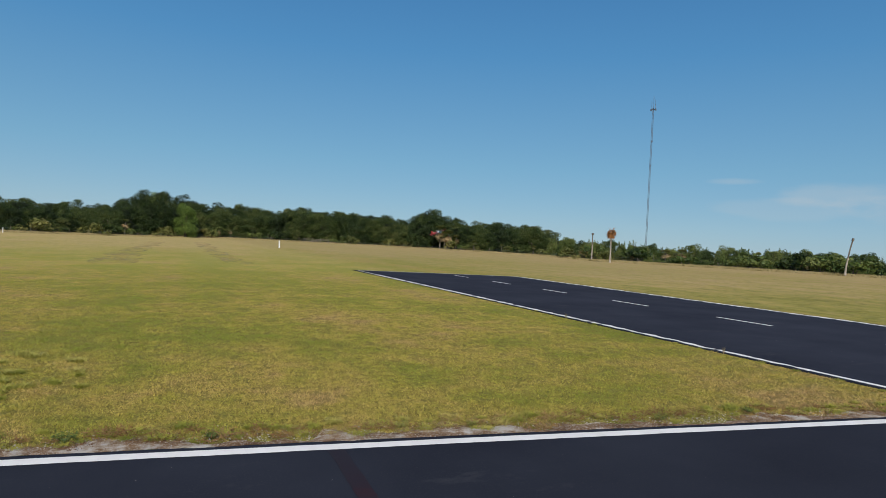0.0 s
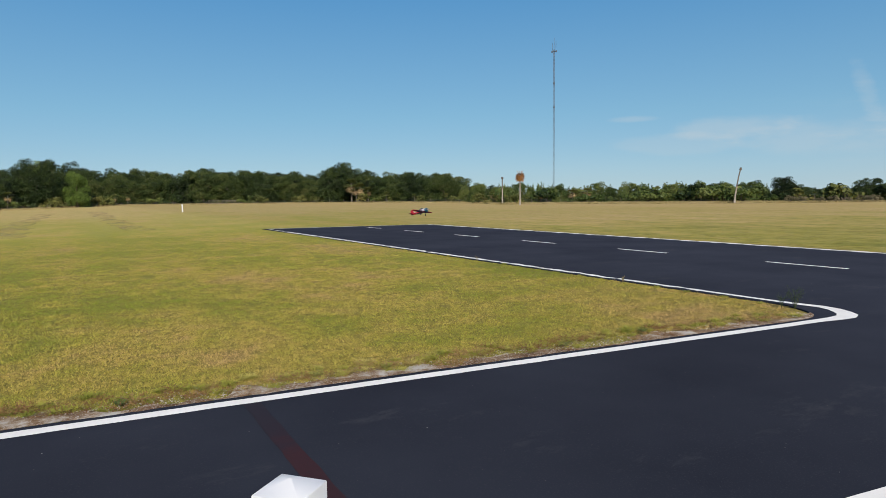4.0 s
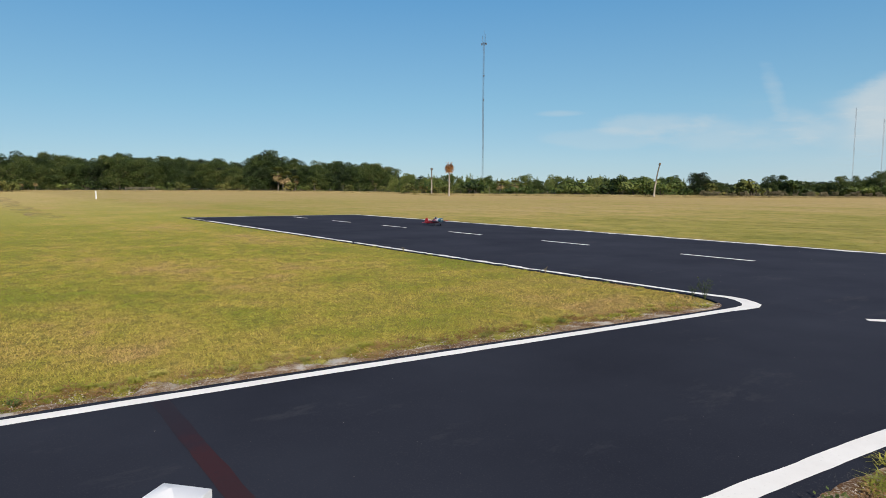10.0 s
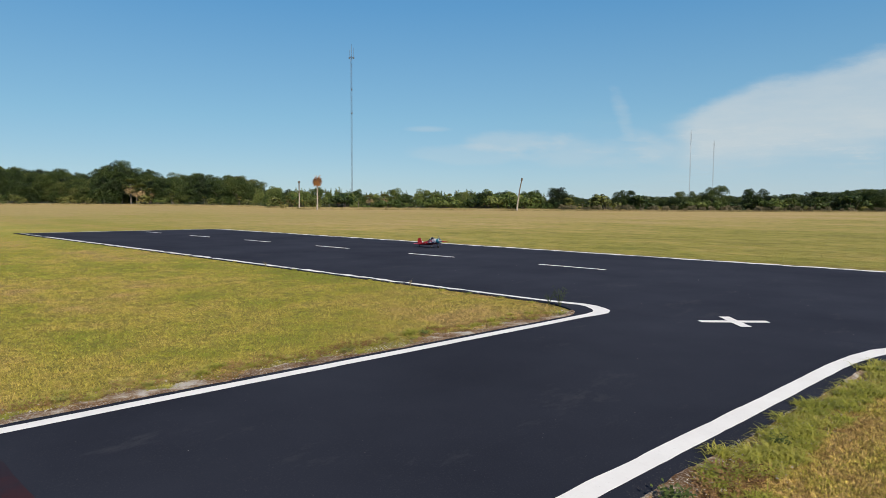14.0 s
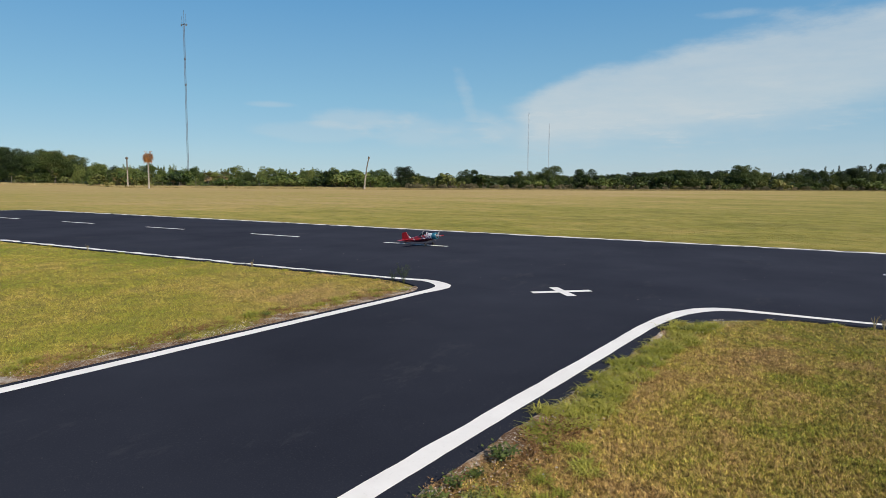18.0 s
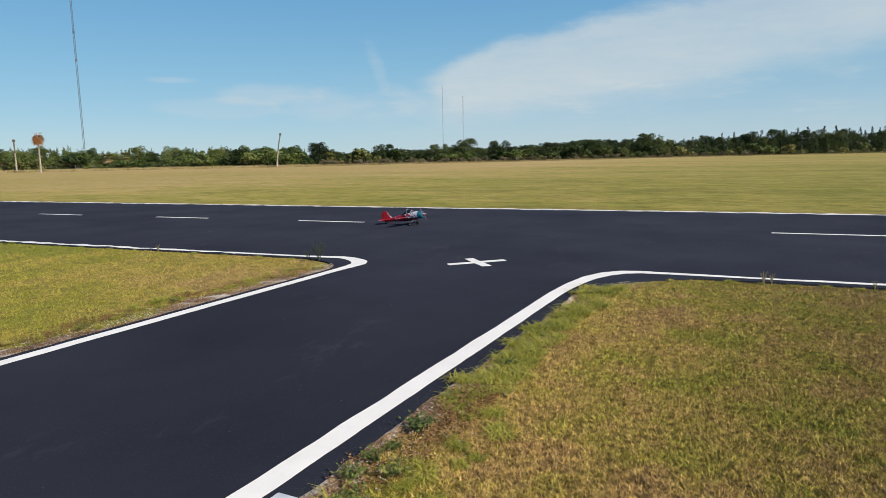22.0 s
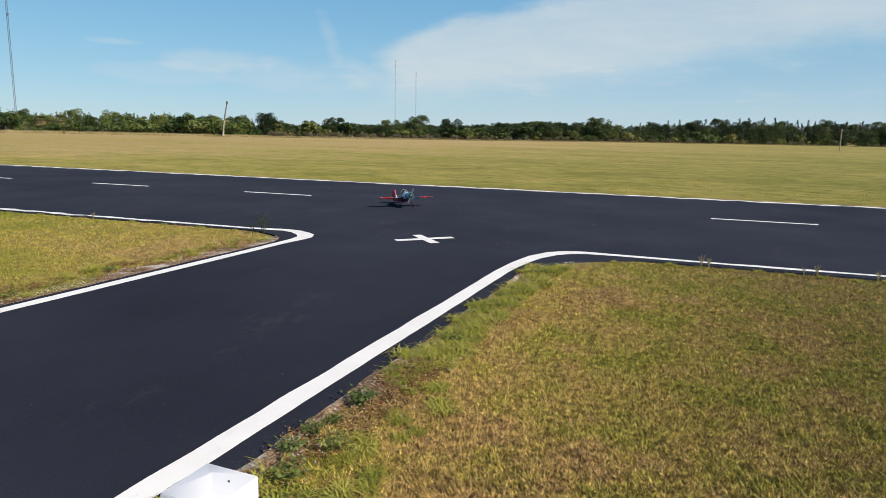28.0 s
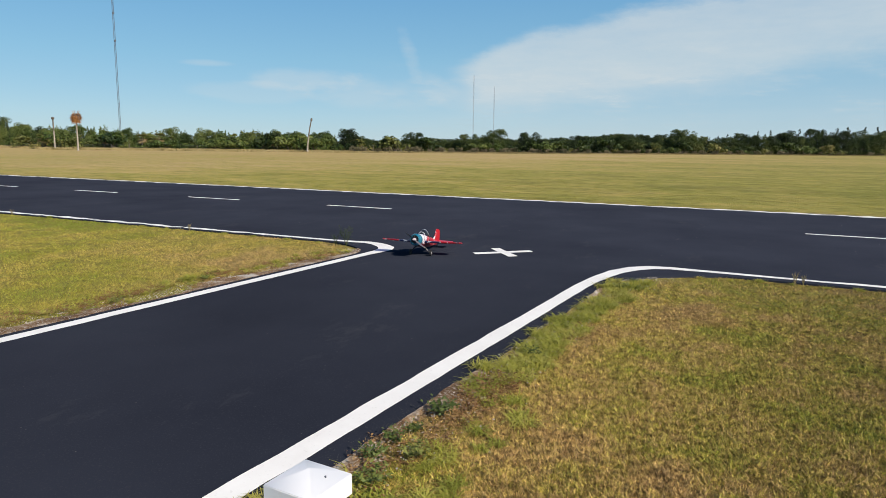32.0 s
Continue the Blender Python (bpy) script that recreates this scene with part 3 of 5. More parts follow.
def verge(name, edge, lo, hi, side, spread, label):
    """A ragged strip of bare sandy soil along a pavement edge."""
    verts, faces, ys = [], [], np.arange(lo, hi, 0.06)
    for k, y in enumerate(ys):
        x = edge(y)
        w = spread * max(0.12, 0.5 + 1.1 * noise.noise((side * 3.0, y * 0.8, 8.0)) + 0.5 * noise.noise((side * 5.0, y * 4.0, 3.0)))
        if side < 0:
            w *= min(1.0, max(0.35, (7.4 - y) * 0.8))
        for j in range(4):
            bite = 0.03 * max(0.0, noise.noise((side * 2.0, y * 2.3, 6.0)) + 0.7 * noise.noise((side * 2.0, y * 7.0, 1.0)))
            q = x - side * bite + side * (w + bite) * (0, 0.3, 0.65, 1)[j]
            h = (0.021, 0.024, 0.012, -0.006)[j] + 0.006 * noise.noise((q * 9, y * 9, 0))
            verts.append((q, y, float(ground_height(q, y)) + h))
        if k:
            for j in range(3):
                a = 4 * (k - 1) + j
                faces.append((a, a + 1, a + 5, a + 4) if side > 0 else (a + 1, a, a + 4, a + 5))
    ob = mesh_object(name, verts, faces, SOIL)
    ob.data.polygons.foreach_set("use_smooth", [True] * len(faces))
    return tagged(ob, label, "bare soil", kind="structure")


verge("soil_verge", taxi_left, -9, 7.6, -1, 0.6, "ragged sandy soil strip beside the taxiway")
verge("soil_verge", taxi_right, -9, 4.0, 1, 0.36, "ragged sandy soil strip with gravel beside the taxiway")
verge("soil_verge", taxi_right, 6.2, 7.2, 1, 0.07, "pale gravelly soil at the runway corner")


def worn_track(y0, x0, x1, width):
    verts, faces = [], []
    for k, x in enumerate(np.arange(x0, x1, 0.8)):
        w = width * (0.75 + 0.5 * noise.noise((x * 0.2, y0, 0)) + 0.25 * noise.noise((x * 1.3, y0, 4)))
        c = y0 + 0.6 * noise.noise((x * 0.04, y0, 9.0))
        for y in (c - w / 2, c + w / 2):
            verts.append((x, y, float(ground_height(x, y)) + 0.006))
        if k:
            faces.append((2 * k - 2, 2 * k, 2 * k + 1, 2 * k - 1))
    ob = mesh_object("worn_track", verts, faces, TRACK)
    return tagged(ob, "tan worn vehicle track across the mown field", "track", kind="structure")


def track_material():
    m = Mat("worn_dry_turf", 0.95, 0, 0.1)
    c = m.coord()
    n, f = m.noise(0.9, 5, 0.7, c), m.noise(14, 4, 0.7, c)
    col = m.ramp(n, [(0.3, (0.4, 0.3, 0.13)), (0.6, (0.48, 0.35, 0.19))])
    m.color(m.mix(m.math("MULTIPLY", f, 0.4), col, (0.3, 0.24, 0.09)))
    gap = m.noise(0.7, 6, 0.75, c, (0.35, 1.0, 1.0))
    m.link(m.ramp(gap, [(0.42, (0, 0, 0)), (0.68, (0.55, 0.55, 0.55))]), m.b.inputs["Alpha"])
    return m.m


TRACK = track_material()
worn_track(-3.4, -100, -34, 2.4)
worn_track(2.4, -104, -36, 2.2)


# ---- turf blades ----
def on_pavement(x, y):
    tl = np.vectorize(taxi_left)(np.clip(y, -9, 7.9))
    tr = np.vectorize(taxi_right)(np.clip(y, -9, 7.9))
    west = RUN_WEST + (y - 8) * 0.31
    run = (y > RUN_NEAR - 0.03) & (y < RUN_FAR + 0.02) & (x > west - 0.05)
    tax = (y < RUN_NEAR) & (x > tl - 0.05) & (x < tr + 0.05)
    return run | tax, tl, tr


def build_turf(count, name, tall, seed, inner, span=(1.8, 75, 68, 204), fade=False):
    """Blades in clumps, thinning with distance: the broad view ahead, or the rest round the fence."""
    rng = np.random.default_rng(seed)
    per = 9
    m = count // per
    if inner:
        disc = rng.uniform(size=m) < 0.43
        r = np.where(disc, 3.8 * np.sqrt(rng.uniform(size=m)), 3.8 * rng.uniform(0.02, 1, m) ** (-1 / 1.5))
        az = rng.uniform(-154, 206, m)
        use = (r < 1.8) | (az < 68)
    else:
        r = np.exp(rng.uniform(np.log(span[0]), np.log(span[1]), m))
        az = rng.uniform(span[2], span[3], m)
        use = rng.uniform(size=m) < (r / 3.8) ** 2
        if fade:
            use &= rng.uniform(size=m) < np.clip((az - span[2]) / 20, 0, 1) * np.clip((r - span[0]) / 0.9, 0, 1) * np.clip((span[1] - r) / 1.5, 0, 1)
    r, az = r[use], np.radians(az[use])
    m = len(r)
    thick = rng.uniform(0.5, 1.3, m)
    spread = 0.011 + 0.0026 * r
    x = np.repeat(r * np.cos(az), per) + np.repeat(spread, per) * rng.normal(0, 1, m * per)
    y = np.repeat(r * np.sin(az), per) + np.repeat(spread, per) * rng.normal(0, 1, m * per)
    r, thick = np.repeat(r, per), np.repeat(thick, per)
    count = m * per
    hard, tl, tr = on_pavement(x, y)
    left = x < -3.2
    gap = np.where(left, tl - x, x - tr)
    wild = rng.uniform(0, 1, count)
    edge = np.where(left, np.where(y > 6, 0.2, 0.34), 0.26) + 0.22 * np.sin(y * 2.1 + 1.0) * np.sin(y * 0.77) + 0.08 * np.sin(y * 9.0 + x * 5)
    bare = (y < 7.8) & (gap < edge) & (wild > 0.1 + 0.5 * np.clip(gap / 0.4, 0, 1) ** 2)
    thin = rng.uniform(0, 1, count) > np.clip(1.15 - np.log(np.maximum(r, 1) / 12) / np.log(75 / 12), 0, 1)
    keep = ~hard & ~bare & ~thin
    x, y, r, thick = x[keep], y[keep], r[keep], thick[keep]
    n = len(x)
    h = tall * rng.uniform(0.45, 1.2, n) * thick * np.clip(1.2 - r / 60, 0.4, 1.0) * np.where(y > RUN_FAR, 0.6, 1.0)
    w = np.maximum(0.0032, 0.0006 * r) * rng.uniform(0.7, 1.3, n)
    turn, lean = rng.uniform(0, 2 * np.pi, n), rng.uniform(0.2, 1.6, n)
    out = rng.uniform(0, 2 * np.pi, n)
    z = ground_height(x, y) - 0.003
    base = np.stack([x, y, z], -1)
    side = np.stack([np.cos(turn) * w, np.sin(turn) * w, 0 * w], -1)
    tip = base + np.stack([np.cos(out) * h * lean, np.sin(out) * h * lean, h], -1)
    quad = np.stack([base - side, base + side, tip], 1)
    ob = loose(name, quad, BLADE)
    return tagged(ob, "short mown grass blades, green mixed with straw", "grass", kind="stuff")


build_turf(2250000, "turf_blades", 0.023, 3, False)
build_turf(200000, "turf_blades", 0.023, 5, True)
build_turf(760000, "turf_blades", 0.021, 9, False, (1.7, 7.2, 54, 128), True)


# ---- sky: high thin clouds, far behind everything ----
def build_clouds():
    k = Mat("thin_cloud")
    m = k.m
    k.t.nodes.remove(k.b)
    uv = k.coord("UV")
    sep = k.t.nodes.new("ShaderNodeSeparateXYZ")
    k.link(uv, sep.inputs[0])
    az, el = sep.outputs[0], sep.outputs[1]

    def soft(v, a, b):
        n = k.node("MapRange")
        n.interpolation_type = "SMOOTHSTEP"
        n.inputs[1].default_value, n.inputs[2].default_value = a, b
        k.link(v, n.inputs[0])
        return n.outputs[0]

    wisp = k.noise(0.16, 7, 0.62, uv, (0.55, 1.5, 1))
    fine = k.noise(0.5, 6, 0.65, uv, (0.35, 1.6, 1))
    warp = k.math("MULTIPLY", k.math("SUBTRACT", wisp, 0.5), 9.0)
    # the broad veil: its upper edge climbs towards smaller azimuths
    near = k.math("ADD", k.math("MULTIPLY", k.math("SUBTRACT", 112.5, az), 0.48), 7.6)
    away = k.math("ADD", k.math("MULTIPLY", k.math("SUBTRACT", 107.0, az), 0.17), 10.0)
    top = k.math("SUBTRACT", k.math("MINIMUM", near, away), el)
    top = soft(k.math("ADD", top, k.math("MULTIPLY", warp, 0.45)), -0.35, 1.3)
    low = k.math("SUBTRACT", el, k.math("MULTIPLY", k.math("SUBTRACT", 108.0, az), 0.12))
    low = soft(k.math("ADD", low, k.math("MULTIPLY", warp, 0.45)), 1.6, 5.4)
    side = soft(k.math("ADD", k.math("SUBTRACT", 115.0, az), k.math("MULTIPLY", warp, 0.5)), 0.0, 3.5)
    bank = k.math("MULTIPLY", k.math("MULTIPLY", top, low), side)
    even = k.math("ADD", k.math("MULTIPLY", wisp, 0.5), k.math("ADD", k.math("MULTIPLY", fine, 0.35), 0.36))
    bank = k.math("MULTIPLY", k.math("MULTIPLY", bank, even), 0.9)
    # streaks lower down, and a faint wisp beside the bank
    streak = k.math("MULTIPLY", soft(fine, 0.53, 0.8), soft(el, 9.0, 2.5))
    streak = k.math("MULTIPLY", streak, soft(az, 142.0, 112.0))
    dens = k.math("ADD", k.math("MULTIPLY", bank, 0.9), k.math("MULTIPLY", streak, 0.4))

    def blob(a, e, ka, ke, torn, lean=0.0):
        """A soft torn patch round (a, e), leaning with height."""
        ex = k.math("MULTIPLY", k.math("SUBTRACT", k.math("SUBTRACT", az, a), k.math("MULTIPLY", k.math("SUBTRACT", el, e), lean)), ka)
        ey = k.math("MULTIPLY", k.math("SUBTRACT", el, e), ke)
        d2 = k.math("ADD", k.math("MULTIPLY", ex, ex), k.math("MULTIPLY", ey, ey))
        return soft(k.math("ADD", d2, k.math("MULTIPLY", warp, torn)), 1.6, 0.0)

    for a, e, ka, ke, torn, lean, much in ((126.5, 5.3, 0.24, 1.1, 0.55, 0.0, 0.25), (120.5, 4.4, 0.16, 0.75, 0.6, 0.0, 0.2), (131.0, 4.1, 0.2, 1.3, 0.6, 0.0, 0.14), (134.6, 6.3, 0.5, 3.5, 0.4, 0.0, 0.22), (118.0, 6.9, 1.25, 0.5, 0.6, 0.3, 0.2), (116.4, 5.0, 0.5, 0.6, 0.6, 0.8, 0.16), (96.5, 13.1, 0.3, 2.2, 0.5, 0.0, 0.3)):
        dens = k.math("ADD", dens, k.math("MULTIPLY", blob(a, e, ka, ke, torn, lean), 1.35 * much))
    dens = k.math("MULTIPLY", dens, soft(el, 0.5, 4.0))
    haze_low = k.math("MULTIPLY", k.math("MULTIPLY", soft(el, 8.5, 1.0), soft(az, 128.0, 106.0)), k.math("ADD", k.math("MULTIPLY", fine, 0.5), 0.15))
    dens = k.math("MINIMUM", k.math("ADD", dens, k.math("MULTIPLY", haze_low, 0.6)), 0.8)
    em = k.node("Emission")
    em.inputs[0].default_value, em.inputs[1].default_value = (0.68, 0.79, 0.86, 1), 0.7
    tr = k.node("BsdfTransparent")
    mx = k.t.nodes.new("ShaderNodeMixShader")
    k.link(dens, mx.inputs[0])
    k.link(tr.outputs[0], mx.inputs[1])
    k.link(em.outputs[0], mx.inputs[2])
    k.link(mx.outputs[0], k.t.nodes["Material Output"].inputs[0])
    azs, els, radius = np.arange(20, 161, 4), np.arange(0, 43, 3), 4200
    verts = [(radius * math.cos(radians(a)) * math.cos(radians(e)), radius * math.sin(radians(a)) * math.cos(radians(e)), radius * math.sin(radians(e))) for e in els for a in azs]
    w = len(azs)
    faces = [(j * w + i, j * w + i + 1, (j + 1) * w + i + 1, (j + 1) * w + i) for j in range(len(els) - 1) for i in range(w - 1)]
    ob = mesh_object("cloud_backdrop", verts, faces, m)
    uvs = ob.data.uv_layers.new(name="angles")
    for loop in ob.data.loops:
        uvs.data[loop.index].uv = (azs[loop.vertex_index % w], els[loop.vertex_index // w])
    return tagged(ob, "thin white high cloud bank across pale blue sky", "clouds", kind="structure")


build_clouds()


# ---- plants ----
def leaf_cloud(rng, lumps, n, size, flat=0.75, inner=0.25):
    """Small leaf clumps spread over and in a set of lumps (centre, radii)."""
    out = []
    weight = np.array([r[0] * r[2] for _, r in lumps])
    pick = rng.choice(len(lumps), n, p=weight / weight.sum())
    d = rng.normal(size=(n, 3))
    d /= np.linalg.norm(d, axis=1)[:, None]
    d[:, 2] = np.where(d[:, 2] < -0.55, -d[:, 2], d[:, 2])
    deep = np.where(rng.uniform(size=n) < inner, rng.uniform(0.4, 0.9, n), rng.uniform(0.78, 1.18, n))
    c = np.array([lumps[k][0] for k in pick])
    r = np.array([lumps[k][1] for k in pick])
    p = c + d * r * deep[:, None]
    a = rng.normal(size=(n, 3))
    nrm = d + flat * a
    nrm /= np.linalg.norm(nrm, axis=1)[:, None]
    u = np.cross(nrm, rng.normal(size=(n, 3)))
    u /= np.linalg.norm(u, axis=1)[:, None]
    v = np.cross(nrm, u)
    s = size * rng.uniform(0.55, 1.35, n)[:, None]
    k1, k2 = rng.uniform(0.5, 1.1, n)[:, None], rng.uniform(0.6, 1.3, n)[:, None]
    return np.stack([p - u * s, p - v * s * k1, p + u * s * k2, p + v * s], 1)


def oak(rng, name, label, mat, spread=0.62, n=17000, leaf=0.0135, low=0.0):
    """A broad tree of height 1."""
    root = thing(name, label, "tree")
    lumps = [((0, 0, 0.4), (spread * 0.56, spread * 0.56, 0.38))]
    for _ in range(52):
        a, q = rng.uniform(0, 2 * np.pi), rng.uniform(0.25, 1.0) ** 0.6
        z = rng.uniform(0.2, 0.9)
        w = spread * 0.76 * q * math.sqrt(max(0.08, 1 - ((z - 0.42) / 0.58) ** 2))
        s = rng.uniform(0.045, 0.14)
        lumps.append(((w * math.cos(a), w * math.sin(a), z), (s * 1.15, s * 1.15, s)))
    for _ in range(14):
        a = rng.uniform(0, 2 * np.pi)
        lumps.append(((spread * 0.6 * math.cos(a), spread * 0.6 * math.sin(a), low + rng.uniform(0.05, 0.3)), (0.16, 0.16, 0.15)))
    bm = tube([(0, 0, -0.02), (0.01, 0, 0.12), (0.02, 0.01, 0.3), (0, 0, 0.6)], [0.035, 0.026, 0.02, 0.008], 7)
    trunk = part("trunk", bm, BARK, root)
    for k in range(4):
        a = k * 1.6 + rng.uniform(0, 0.8)
        e = rng.uniform(0.25, 0.4)
        part("limb", tube([(0.01, 0, 0.16 + 0.05 * k), (e * 0.5 * math.cos(a), e * 0.5 * math.sin(a), 0.34 + 0.05 * k), (e * math.cos(a), e * math.sin(a), 0.5 + 0.06 * k)], [0.014, 0.01, 0.004], 5), BARK, trunk)
    loose("crown", leaf_cloud(rng, lumps, n, leaf), mat, parent=root)
    return root


def spire(rng, name, label, mat, wide=0.2, n=6000):
    """A narrow young tree of height 1 with ragged side shoots."""
    root = thing(name, label, "tree")
    lumps = [((0, 0, 0.3), (wide * 1.3, wide * 1.3, 0.3)), ((0, 0, 0.5), (wide * 0.8, wide * 0.8, 0.3))]
    tops = [(rng.uniform(-wide, wide) * 0.8, rng.uniform(-wide, wide) * 0.8, rng.uniform(0.7, 1.0)) for _ in range(4)]
    for x, y, top in tops:
        for k in range(13):
            f = k / 12
            e = wide * (1.0 - 0.9 * f) * rng.uniform(0.2, 1.0)
            a = rng.uniform(0, 2 * np.pi)
            r = 0.028 + 0.085 * (1 - f) * rng.uniform(0.6, 1.2)
            lumps.append(((x + e * math.cos(a), y + e * math.sin(a), 0.06 + (top - 0.1) * f), (r, r, r * 1.25)))
        part("stem", tube([(x * 0.3, y * 0.3, -0.02), (x, y, top * 0.5), (x, y, top * 0.93)], [0.016, 0.011, 0.003], 5), BARK, root)
    loose("crown", leaf_cloud(rng, lumps, n, 0.016, 0.6, 0.25), mat, parent=root)
    return root


def pine(rng, name, label):
    """A slash pine of height 1 with tufts on bare branches."""
    root = thing(name, label, "tree")
    part("trunk", tube([(0, 0, -0.02), (0.01, 0, 0.4), (0, 0.01, 0.97)], [0.018, 0.012, 0.004], 6), BARK, root)
    lumps = []
    for k in range(34):
        z = 0.28 + 0.7 * k / 33
        e = (0.15 - 0.12 * max(0, (z - 0.4) / 0.6)) * rng.uniform(0.3, 1.1)
        a = rng.uniform(0, 2 * np.pi)
        r = rng.uniform(0.026, 0.05) * (1.0 - 0.5 * (z - 0.28) / 0.7)
        lumps.append(((e * math.cos(a), e * math.sin(a), z), (r * 1.2, r * 1.2, r)))
    loose("crown", leaf_cloud(rng, lumps, 1500, 0.0125, 0.9, 0.4), PINE_LEAF, parent=root)
    return root


def fan(rng, pos, out, droop, size, ribs=7):
    """One fan frond as thin triangles."""
    tris = []
    out = np.array(out, float)
    out /= np.linalg.norm(out)
    side = np.cross(out, (0, 0, 1.0))
    side /= np.linalg.norm(side) + 1e-9
    up = np.cross(side, out)
    stem = np.array(pos) + out * size * 0.9
    tris.append([pos + side * 0.012 * size, pos - side * 0.012 * size, stem])
    for k in range(ribs):
        a = radians(-75 + 150 * k / (ribs - 1))
        d = out * math.cos(a) + side * math.sin(a)
        tip = stem + d * size * rng.uniform(0.75, 1.0) - np.array((0, 0, droop * size * rng.uniform(0.4, 1.0))) + up * 0.05
        w = np.cross(d, up) * size * 0.075
        tris.append([stem - w, stem + w, tip])
    return tris


def palm(rng, name, label, green=26, dead=10, trunk=0.62):
    """A cabbage palm of height 1."""
    root = thing(name, label, "palm tree")
    pts = [(0, 0, -0.02), (0.02, 0, trunk * 0.5), (0.01, 0.01, trunk)]
    part("trunk", tube(pts, [0.026, 0.02, 0.023], 8), GREY_WOOD, root)
    head = np.array((0.01, 0.01, trunk))
    tris = []
    for _ in range(green):
        a, e = rng.uniform(0, 2 * np.pi), rng.uniform(-0.7, 1.6)
        tris += fan(rng, head, (math.cos(a), math.sin(a), e), 0.45, 0.15, 9)
    loose("crown", np.array(tris), PALM_LEAF, parent=root)
    if dead:
        tris = []
        for _ in range(dead):
            a, e = rng.uniform(0, 2 * np.pi), rng.uniform(-3.0, -0.5)
            tris += fan(rng, head - (0, 0, rng.uniform(0.0, 0.16)), (math.cos(a), math.sin(a), e), 0.7, 0.13, 6)
        tagged(loose("dead_fronds", np.array(tris), DEAD_SKIRT, parent=root), "hanging dull tan dead fronds")
    return root


def shrub(rng, name, label, mat, n=420):
    """A bush of height 1."""
    root = thing(name, label, "shrub")
    lumps = [((rng.uniform(-0.45, 0.45), rng.uniform(-0.45, 0.45), rng.uniform(0.2, 0.75)), (0.28, 0.28, 0.22)) for _ in range(9)]
    for k in range(3):
        a = k * 2.1
        part("stem", tube([(0, 0, -0.02), (0.2 * math.cos(a), 0.2 * math.sin(a), 0.5)], [0.03, 0.01], 5), BARK, root)
    loose("leaves", leaf_cloud(rng, lumps, n, 0.07, 0.6, 0.3), mat, parent=root)
    return root


